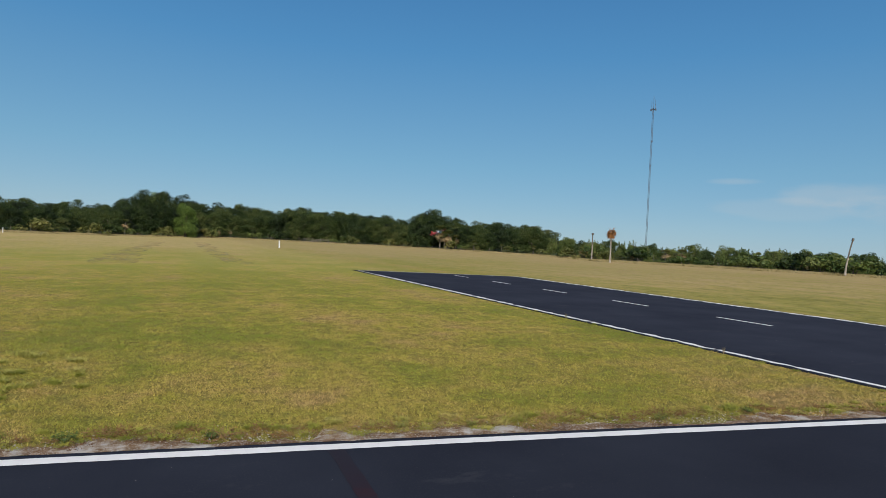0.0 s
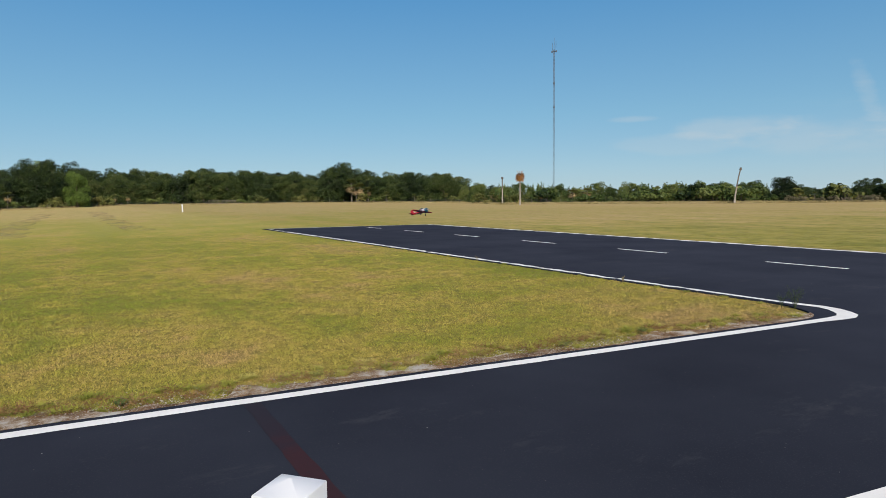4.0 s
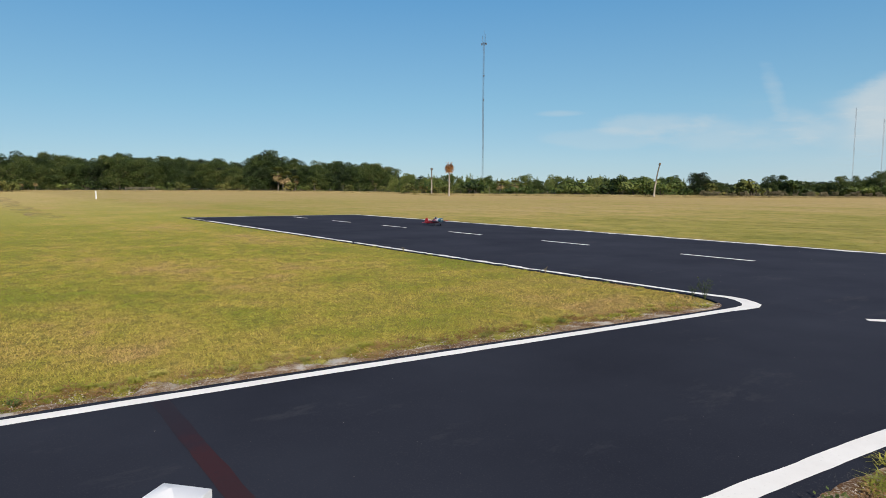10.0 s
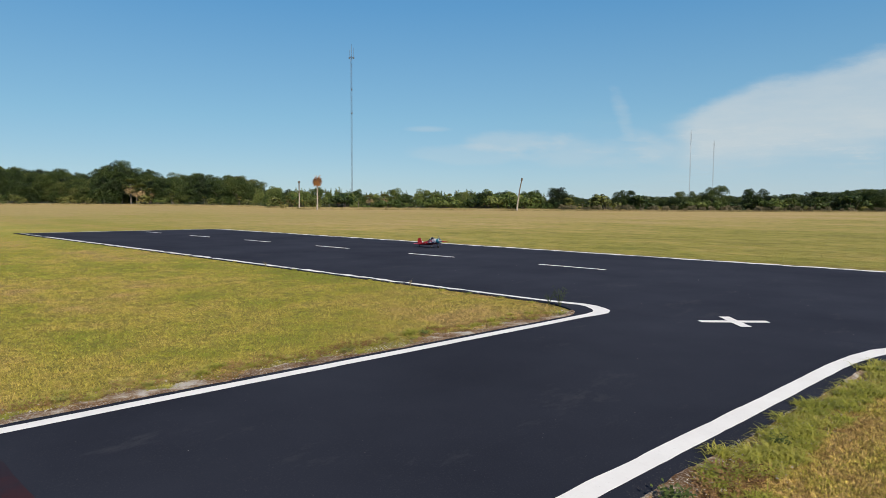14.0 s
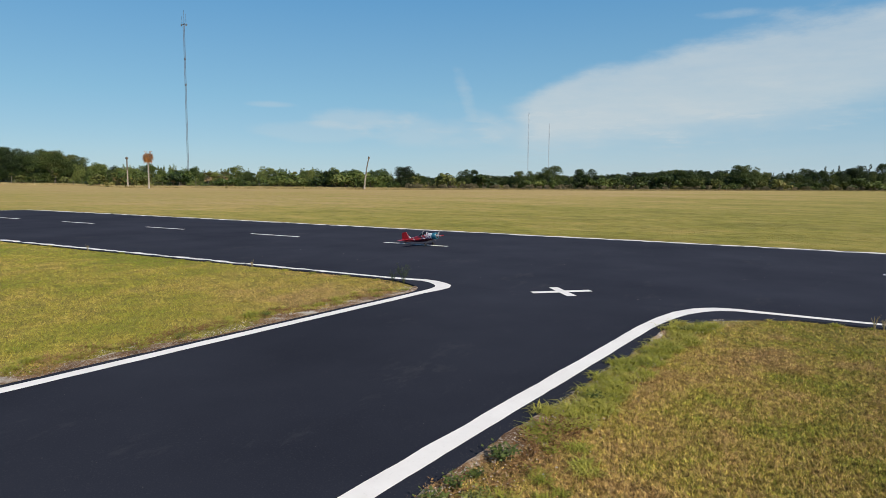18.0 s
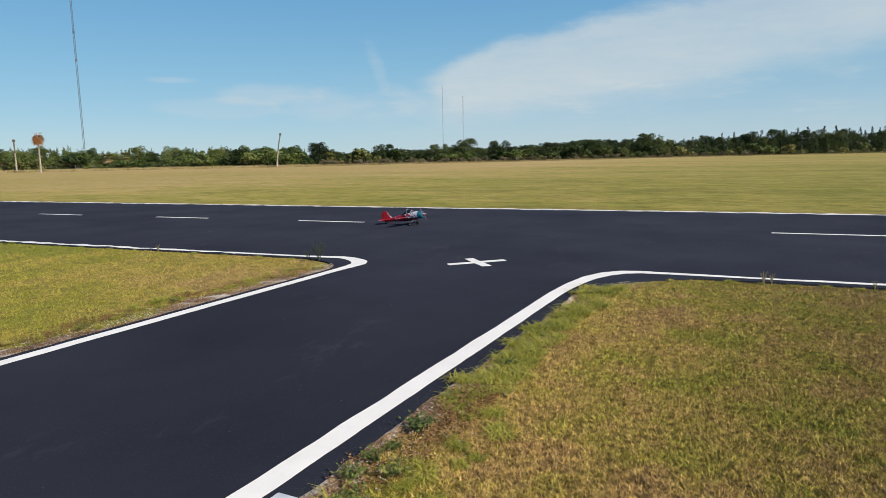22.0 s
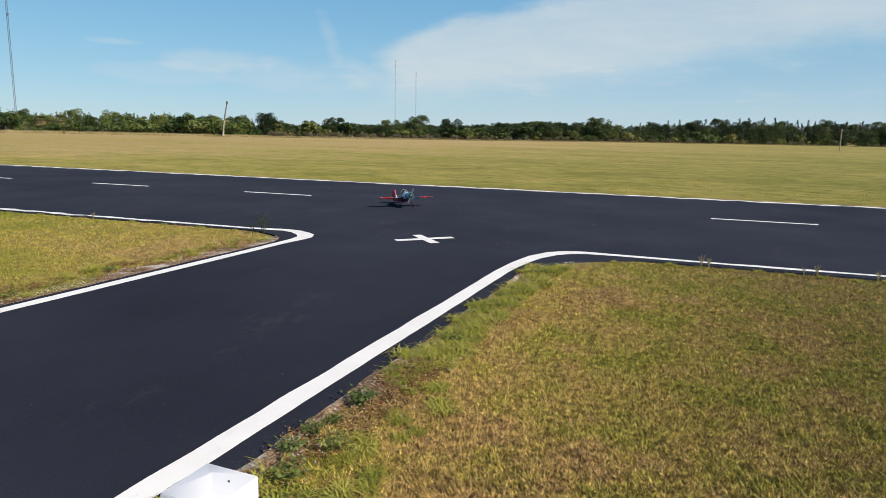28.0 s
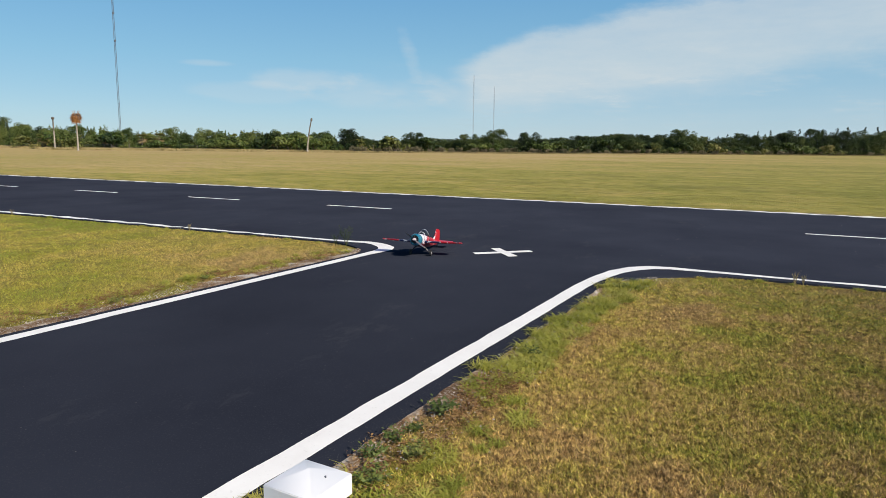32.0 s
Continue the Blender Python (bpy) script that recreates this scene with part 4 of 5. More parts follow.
def build_woods():
    rng = np.random.default_rng(11)
    tops = [(200, 2.0), (192.5, 1.96), (190, 1.75), (185, 1.9), (182.5, 2.9), (180.7, 2.75), (179.5, 2.15), (170, 2.3), (165, 2.17), (161.6, 1.97), (160.2, 2.7), (159, 2.8), (157.4, 1.99), (151.6, 1.94), (149.6, 1.75), (148.4, 1.06), (140.4, 0.85), (132, 1.06), (128, 0.88), (123.6, 0.68), (122.2, 0.6), (121.6, 0.4), (119.7, 0.42), (117.8, 0.5), (116.6, 0.45), (112.3, 0.55), (110.8, 0.6), (109.6, 0.5), (107.7, 0.6), (106.3, 0.6), (101.7, 1.0), (96, 0.96), (95.2, 0.95), (93.6, 0.95), (86.2, 1.5), (79, 1.52), (75, 1.4), (50, 1.5)]
    far = [(200, 150), (190, 160), (176, 215), (162, 215), (150, 175), (146, 132), (126, 124), (112, 138), (104, 148), (98, 164), (90, 192), (82, 232), (75, 270), (50, 270)]
    ta, te = np.array(tops[::-1]).T
    fa, fd = np.array(far[::-1]).T
    oaks = [oak(rng, "oak_tree", "dark green live oak at the edge of the field", OAK_LEAF, 0.55 + 0.06 * k) for k in range(5)]
    bright = [oak(rng, "broadleaf_tree", "fresh green rounded tree among dark oaks", BRIGHT_LEAF, 0.4)]
    myrtle = [oak(rng, "wax_myrtle", "young bushy green tree in the far hedge line", MYRTLE_LEAF, 0.36 + 0.07 * k, 9000, 0.017, 0.0) for k in range(3)]
    myrtle += [spire(rng, "young_cedar", "narrow young green tree in the far hedge line", MYRTLE_LEAF, 0.16 + 0.05 * k) for k in range(4)]
    pines = [pine(rng, "pine_tree", "slender dark green pine in the far wood") for _ in range(4)]
    palms = [palm(rng, "cabbage_palm", "green cabbage palm with a pale trunk", 44, 0), palm(rng, "cabbage_palm", "cabbage palm with a skirt of tan dead fronds", 44, 24, 0.72)]
    bushes = [shrub(rng, "bush", "low olive-green bush at the field's edge", MYRTLE_LEAF), shrub(rng, "dry_bush", "low straw-coloured bush at the field's edge", DRY_LEAF), shrub(rng, "palmetto", "low grey-green palmetto clump at the field's edge", PALM_LEAF), shrub(rng, "dark_bush", "dense dark green bush under the oaks", OAK_LEAF)]
    used = set()

    def plant(pool, az, d, h, wide=1.0, group="trees round the field"):
        src = pool[int(rng.integers(len(pool)))]
        x, y = d * math.cos(radians(az)), d * math.sin(radians(az))
        m = pose(x, y, float(ground_height(x, y)), 0, 0, rng.uniform(0, 360)) @ Matrix.Diagonal((h * wide, h * wide, h, 1))
        if src.name in used:
            ob = copy_thing(src, m @ Matrix.Diagonal((*(1 / v for v in src.scale), 1)))
        else:
            used.add(src.name)
            src.matrix_basis = m
            ob = src
        return tagged(ob, group=group)

    for row, (back, low, high) in enumerate(((0, 0.66, 0.98), (9, 0.85, 1.1), (22, 1.0, 1.14))):
        az = 42.0
        while az < 206:
            d = float(np.interp(az, fa, fd)) + back + rng.uniform(-2, 2)
            top = 1.5 + d * math.tan(radians(float(np.interp(az, ta, te))))
            h = top * rng.uniform(low, high)
            pool = pines if az < 94 and row and rng.uniform() < 0.75 else oaks if az > 149 or az < 122.5 else myrtle
            if 122.5 < az < 149 and rng.uniform() < 0.12:
                plant(palms[:1], az, d, h * 0.9, 0.8)
            else:
                plant(pool, az, d, h * (rng.uniform(0.92, 1.12) if pool is myrtle else 0.97), 1.1 if pool is myrtle else 1.0)
            az += max(0.7, math.degrees(h / d) * (0.42 if pool is pines else 0.5)) * rng.uniform(0.8, 1.2)
    # single trees that stand out
    for az, el, wide, pool in ((182.4, 2.95, 0.85, oaks), (180.0, 2.7, 0.7, oaks), (159.8, 2.75, 0.9, oaks), (150.6, 1.92, 1.05, oaks), (110.9, 1.32, 1.12, oaks[4:]), (107.6, 1.1, 1.12, oaks[3:]), (95.1, 1.42, 1.1, oaks[4:]), (123.2, 1.12, 1.15, oaks), (117.7, 0.92, 1.15, oaks), (112.9, 0.9, 1.1, oaks), (99.5, 1.05, 1.1, oaks)):
        d = float(np.interp(az, fa, fd)) - 4
        plant(pool, az, d, 1.06 * (1.5 + d * math.tan(radians(el))), wide)
    for az, el, kind in ((184.2, 1.0, 1), (158.6, 1.9, 1), (157.9, 1.5, 1), (157.2, 1.1, 1), (177.2, 0.55, 1), (158.2, 1.35, 1), (155.6, 0.75, 0), (153.2, 0.5, 0), (150.4, 0.55, 0), (148.7, 0.3, 0), (147.2, 0.35, 0), (176.3, 0.6, 1), (113.9, 0.1, 0), (121.2, 0.3, 0)):
        d = float(np.interp(az, fa, fd)) - 8
        plant(palms[kind : kind + 1], az, d, 1.4 + d * math.tan(radians(el)), 1.25, "palms at the wood's edge")
    az = 60.0
    while az < 204:
        d = float(np.interp(az, fa, fd)) - rng.uniform(4, 9)
        k = int(rng.choice([0, 3, 3, 3, 3, 2])) if az < 122 else int(rng.choice([0, 0, 3, 3, 3, 2, 2])) if az > 149 else int(rng.choice([0, 0, 0, 2, 3]))
        plant(bushes[k : k + 1], az, d, rng.uniform(0.9, 2.0) if rng.uniform() < 0.6 else rng.uniform(2.0, 3.4), 1.3, "bushes at the field's edge")
        az += rng.uniform(0.5, 1.2)
    az = 74.0
    while az < 123:
        d = float(np.interp(az, fa, fd)) - rng.uniform(9, 14)
        plant(bushes[1:2], az, d, rng.uniform(0.5, 1.25), 1.0, "bushes at the field's edge")
        az += rng.uniform(0.25, 0.9)
    # palms and palmettos in the hedge line
    for az, h in ((146.3, 2.6), (142.2, 2.3), (139.6, 2.9), (138.3, 3.1), (132.8, 2.6), (129.5, 2.2), (122.4, 2.3)):
        d = float(np.interp(az, fa, fd)) - 6
        plant(palms[1:2], az, d, h, 2.0, "palms at the wood's edge")
    d = float(np.interp(180.2, fa, fd)) - 14
    plant(bright, 179.8, d, 1.5 + d * math.tan(radians(2.25)), 0.85)
    plant(bright, 182.4, d + 10, 1.5 + (d + 10) * math.tan(radians(3.05)), 0.6)
    for az in (181.6, 181.2, 178.4, 177.9, 186.0, 166.4, 165.9):
        d = float(np.interp(az, fa, fd)) - 12
        plant(bushes[2:3], az, d, rng.uniform(2.2, 3.2), 1.1, "palmettos at the wood's edge")
    # tall dry grass along the wood's foot
    n = 60000
    a = rng.uniform(52, 206, n)
    d = np.interp(a, fa, fd) - rng.uniform(2, 16, n)
    x, y = d * np.cos(np.radians(a)), d * np.sin(np.radians(a))
    h = rng.uniform(0.1, 0.5, n) * np.where(a > 150, 1.0, np.where(a > 123, 0.9, 0.7))
    z = ground_height(x, y) - 0.02
    t = np.radians(a + 90)
    w = 0.12 * rng.uniform(0.5, 1.5, n)
    side = np.stack([np.cos(t) * w, np.sin(t) * w, 0 * w], -1)
    b = np.stack([x, y, z], -1)
    tip = b + np.stack([rng.normal(0, 0.15, n), rng.normal(0, 0.15, n), h], -1)
    tagged(loose("tall_dry_grass", np.stack([b - side, b + side, tip], 1), STRAW), "fringe of tall straw-coloured grass before the woods", "tall grass", kind="stuff")


build_woods()


# ---- poles, masts and fences ----
def at_angle(az, d):
    x, y = d * math.cos(radians(az)), d * math.sin(radians(az))
    return x, y, float(ground_height(x, y))


def build_snags():
    rng = np.random.default_rng(5)
    x, y, z = at_angle(144.0, 106)
    root = thing("palm_snag", "dead palm with a pale bare trunk and rusty drooping crown", "dead palm", at=pose(x, y, z))
    h = 4.55
    part("trunk", tube([(0, 0, -0.1), (0.02, 0, 1.5), (0, 0.02, h)], [0.15, 0.1, 0.1], 10), PALE_BARK, root)
    tris, head = [], np.array((0, 0, h))
    for _ in range(150):
        a, e = rng.uniform(0, 2 * np.pi), rng.uniform(-1.5, 1.1)
        tris += fan(rng, head + (0, 0, rng.uniform(0.0, 0.35)), (math.cos(a), math.sin(a), e), 0.8, 0.54 if e < 0.5 else 0.42)
    tagged(loose("crown", np.array(tris), DEAD_FROND, parent=root), "rusty orange dead fronds")
    for k in range(7):
        a = k * 0.9
        part("bare_stalk", tube([(0, 0, h), (0.4 * math.cos(a), 0.4 * math.sin(a), h + 0.8), (0.6 * math.cos(a), 0.6 * math.sin(a), h + 0.95)], [0.035, 0.025, 0.012], 5), DEAD_FROND, root)
    x, y, z = at_angle(145.52, 117)
    root = thing("palm_snag", "bare pale dead palm trunk with a dark broken top", "dead palm", at=pose(x, y, z))
    h = 1.5 + 117 * math.tan(radians(1.5))
    part("trunk", tube([(0, 0, -0.1), (0.03, 0, 2), (0.02, 0, h * 0.62)], [0.14, 0.1, 0.1], 10), PALE_BARK, root)
    part("trunk_top", tube([(0.02, 0, h * 0.62), (0, 0, h)], [0.101, 0.1], 10), GREY_WOOD, root, "grey weathered upper trunk")
    part("broken_top", tube([(0, 0, h - 0.05), (0.02, 0, h + 0.2), (0.03, 0.02, h + 0.3)], [0.2, 0.23, 0.1], 8), BARK, root)
    x, y, z = at_angle(126.75, 109)
    root = thing("leaning_snag", "leaning dead palm trunk, pale grey with a charred tip", "dead palm", at=pose(x, y, z))
    ux, uy = math.sin(radians(126.75)), -math.cos(radians(126.75))
    pts = [(ux * o, uy * o, k) for k, o in ((-0.1, 0.0), (1.2, 0.1), (2.6, 0.28), (4.0, 0.5), (5.0, 0.72), (5.4, 0.8))]
    part("trunk", tube(pts[:3], [0.19, 0.12, 0.105], 10), PALE_BARK, root, "pale bare lower trunk")
    part("trunk_top", tube(pts[2:5], [0.107, 0.1, 0.095], 10), GREY_WOOD, root, "grey weathered upper trunk")
    part("charred_tip", tube([pts[4], pts[5]], [0.17, 0.14], 8), BARK, root, "dark charred tip")


def build_mast(az, d, el, width, name, label, guys, mat):
    """A lattice radio mast with three legs."""
    x, y, z = at_angle(az, d)
    h = 1.4 + d * math.tan(radians(el))
    root = thing(name, label, "radio mast", at=pose(x, y, z, 0, 0, 20))
    n = int(h / (width * 2.2))
    legs = [(width / 2 * math.cos(radians(a)), width / 2 * math.sin(radians(a))) for a in (90, 210, 330)]
    for lx, ly in legs:
        part("leg", tube([(lx, ly, -0.2), (lx, ly, h)], width * 0.11, 5), mat, root)
    tris = []
    for k in range(n):
        z0, z1 = h * k / n, h * (k + 1) / n
        for j in range(3):
            a, b = legs[j], legs[(j + 1) % 3]
            for p, q in (((*a, z0), (*b, z1)), ((*a, z1), (*b, z1))):
                p, q = np.array(p), np.array(q)
                t = np.array((0, 0, width * 0.085))
                tris.append([p - t, q - t, q + t, p + t])
    loose("lattice", np.array(tris), mat, parent=root)
    if guys:
        for f in (0.62, 0.78):
            part("collar", tube([(0, 0, h * f - 0.3), (0, 0, h * f + 0.3)], width * 0.6, 8), mat, root)
        for dx, top in ((-0.9, 3.0), (0.9, 3.6), (0.0, 5.2)):
            part("antenna", tube([(dx, 0, h - 1.2), (dx, 0, h + top)], 0.07, 6), mat, root)
        part("crossbar", tube([(-1.1, 0, h - 0.6), (1.1, 0, h - 0.6)], 0.09, 6), mat, root)
        part("crossbar", tube([(0, -1.1, h - 0.6), (0, 1.1, h - 0.6)], 0.09, 6), mat, root)
        for s in (-1, 1):
            part("drum_antenna", tube([(s * 1.1, 0, h - 1.1), (s * 1.1, 0, h - 0.3)], 0.32, 8), mat, root)


def build_stakes():
    for az, d, h in ((172.35, 84, 0.92), (192.2, 130, 0.9)):
        x, y, z = at_angle(az, d)
        root = thing("marker_stake", "white painted marker stake in the mown grass", "marker post", "marker stakes", pose(x, y, z, 2, 1, 15))
        part("stake", box(-0.1, -0.05, -0.1, 0.1, 0.05, h - 0.06, 0.01), VINYL, root)
        part("cap", box(-0.11, -0.06, h - 0.06, 0.11, 0.06, h, 0.015), VINYL, root)
    x, y, z = at_angle(77.6, 109)
    root = thing("wind_pole", "thin pale pole standing in the far grass", "pole", at=pose(x, y, z))
    part("pole", tube([(0, 0, -0.1), (0, 0, 3.1)], 0.07, 8), PALE_BARK, root)
    part("cross_piece", tube([(-0.35, 0, 2.85), (0.35, 0, 2.85)], 0.035, 6), PALE_BARK, root)


def build_field_fence():
    """Wire fence on thin posts before the left wood."""
    root = thing("wire_fence", "old wire fence on weathered wooden posts", "fence")
    rng = np.random.default_rng(8)
    pts = []
    for az in np.arange(128, 200, 1.25):
        d = float(np.interp(az, [128, 146, 150, 162, 176, 190, 200], [119, 123, 160, 200, 200, 148, 140]))
        pts.append(at_angle(az, d))
    for x, y, z in pts:
        h = rng.uniform(0.85, 1.15)
        part("post", tube([(x, y, z - 0.1), (x + rng.uniform(-0.08, 0.08), y, z + h)], 0.045, 6), GREY_WOOD, root)
    for f in (0.35, 0.6, 0.82):
        part("wire", tube([(x, y, z + f) for x, y, z in pts], 0.006, 4), STEEL, root)


def build_rail_fence():
    """A short run of brown wooden rails at the wood's edge."""
    a, b = Vector(at_angle(170.3, 193)), Vector(at_angle(168.2, 193))
    root = thing("rail_fence", "short brown wooden rail fence before the dark wood", "fence")
    for k in range(4):
        p = a.lerp(b, k / 3)
        part("post", tube([p + Vector((0, 0, -0.1)), p + Vector((0.03, 0, 1.25))], 0.09, 6), GREY_WOOD, root)
    for h in (0.4, 0.75, 1.1):
        part("rail", tube([a + Vector((0, 0, h)), a.lerp(b, 0.5) + Vector((0, 0, h - 0.04)), b + Vector((0, 0, h))], 0.06, 6), GREY_WOOD, root)


build_snags()
build_rail_fence()
build_mast(141.1, 300, 12.13, 0.68, "radio_mast", "tall thin grey lattice radio mast beyond the trees", True, STEEL)
build_mast(112.7, 1000, 5.9, 1.3, "radio_mast", "distant thin radio mast, its colour paled for haze", False, HAZED_STEEL)
build_mast(110.95, 1000, 5.03, 1.3, "radio_mast", "distant thin radio mast, its colour paled for haze", False, HAZED_STEEL)
build_stakes()
build_field_fence()


# ---- white vinyl fence before the camera ----
def build_vinyl_fence():
    root = thing("vinyl_fence", "white vinyl rail fence with pyramid post caps", "fence")

    def post(x, y, top, turn, screw=False):
        z = float(ground_height(x, y))
        at = pose(x, y, 0, 0, 0, turn)
        bm = box(-0.05, -0.05, z - 0.05, 0.05, 0.05, top - 0.045, 0.006)
        bmesh.ops.transform(bm, matrix=at, verts=bm.verts)
        p = part("post", bm, VINYL, root)
        prof = [(0.056, top - 0.06), (0.058, top - 0.058), (0.058, top - 0.018), (0.004, top + 0.004)]
        ring = [[(sx * r, sy * r, h) for sx, sy in ((1, 1), (-1, 1), (-1, -1), (1, -1))] for r, h in prof]
        bm = loft(ring)
        bmesh.ops.bevel(bm, geom=[e for e in bm.edges if e.calc_length() > 0.02], offset=0.0012, segments=2, affect="EDGES")
        bmesh.ops.transform(bm, matrix=at, verts=bm.verts)
        cap = part("post_cap", bm, VINYL, p, "white pyramid cap")
        if screw:
            bm = tube([(0.034, 0.008, top - 0.012), (0.034, 0.008, top - 0.006)], [0.0026, 0.0018], 8)
            bmesh.ops.transform(bm, matrix=at, verts=bm.verts)
            part("screw_head", bm, STEEL, cap, "small dark screw head")

    def rail(a, b, top, end):
        d = Vector((b[0] - a[0], b[1] - a[1], 0))
        at = Matrix.Translation((a[0], a[1], 0)) @ Matrix.Rotation(math.atan2(d.y, d.x), 4, "Z")
        at[2][0] = (end - top) / d.length
        for up, depth in ((top, 0.09), (top - 0.4, 0.09)):
            bm = box(0.045, -0.022, up - depth, d.length - 0.045, 0.022, up, 0.012)
            bmesh.ops.transform(bm, matrix=at, verts=bm.verts)
            part("rail", bm, VINYL, root)

    p1, p2, p3 = (-1.357, 0.348), (-0.566, 1.098), (0.57, 1.03)
    post(*p1, 0.921, 41.5), post(*p2, 0.884, -4, True), post(*p3, 0.884, -4)
    rail(p1, p2, 0.872, 0.82), rail(p2, p3, 0.803, 0.803)


build_vinyl_fence()


# ---- model aeroplane ----
def band_material(name, stops, axis, slope, rough=0.35, belly=None, clear=0.0, ragged=0.0):
    """Painted film in hard-edged, flame-like bands along a slanted axis of the model."""
    m = Mat(name, rough, 0, 0.5)
    sep = m.t.nodes.new("ShaderNodeSeparateXYZ")
    m.link(m.coord(), sep.inputs[0])
    v = sep.outputs[axis]
    if axis == 1:
        v = m.math("ABSOLUTE", v)
    v = m.math("ADD", v, m.math("MULTIPLY", m.math("SUBTRACT", sep.outputs[slope[0]], slope[2]), slope[1]))
    if ragged:
        v = m.math("ADD", v, m.math("MULTIPLY", m.math("SUBTRACT", m.noise(16, 2, 0.5, None, (0.5, 1.0, 1.6)), 0.5), ragged))
    v = m.math("ADD", v, 1.0)
    v = m.math("MULTIPLY", v, 0.5)
    r = m.t.nodes.new("ShaderNodeValToRGB")
    r.color_ramp.interpolation = "CONSTANT"
    e = r.color_ramp.elements
    while len(e) < len(stops):
        e.new(0.5)
    for k, (pos, col) in enumerate(stops):
        e[k].position, e[k].color = (pos + 1) / 2, (*col, 1)
    m.link(v, r.inputs[0])
    n = m.noise(14, 4, 0.6)
    col = r.outputs[0]
    if belly:
        col = m.mix(m.math("LESS_THAN", sep.outputs[2], belly[0]), col, belly[1])
    m.color(m.mix(m.math("MULTIPLY", n, 0.12), col, (0.05, 0.05, 0.06)))
    m.rough(n, rough - 0.1, rough + 0.1)
    if clear:
        see = m.node("BsdfTransparent")
        m.link(m.mix(1.0, col, (1.45, 1.45, 1.45), "MULTIPLY"), see.inputs[0])
        mx = m.t.nodes.new("ShaderNodeMixShader")
        mx.inputs[0].default_value = clear
        m.link(m.b.outputs[0], mx.inputs[1])
        m.link(see.outputs[0], mx.inputs[2])
        m.link(mx.outputs[0], m.t.nodes["Material Output"].inputs[0])
    return m.m


RED, NAVY, SNOW, TEAL, MAROON, VIOLET = (0.46, 0.008, 0.018), (0.01, 0.02, 0.085), (0.66, 0.67, 0.69), (0.009, 0.13, 0.2), (0.13, 0.006, 0.02), (0.16, 0.03, 0.12)


def wing_panel(side, inner, outer, chord_in, chord_out, le_in, le_out, z_in, z_out, thick):
    """An aerofoil skin from inner to outer; side is 1 for left."""
    rings = []
    for k in range(7):
        f = k / 6
        y = side * (inner + (outer - inner) * f)
        c, le, z = chord_in + (chord_out - chord_in) * f, le_in + (le_out - le_in) * f, z_in + (z_out - z_in) * f
        t = thick * (c / chord_in) * (0.35 if k == 6 else 1.0)
        ring = []
        for x, h in ((0, 0), (0.03, 0.34), (0.15, 0.46), (0.35, 0.5), (0.7, 0.27), (1, 0.04), (1, -0.04), (0.7, -0.22), (0.35, -0.4), (0.15, -0.38), (0.03, -0.28)):
            ring.append((le - x * c, y, z + h * t))
        rings.append(ring if side > 0 else ring)
    return loft(rings)


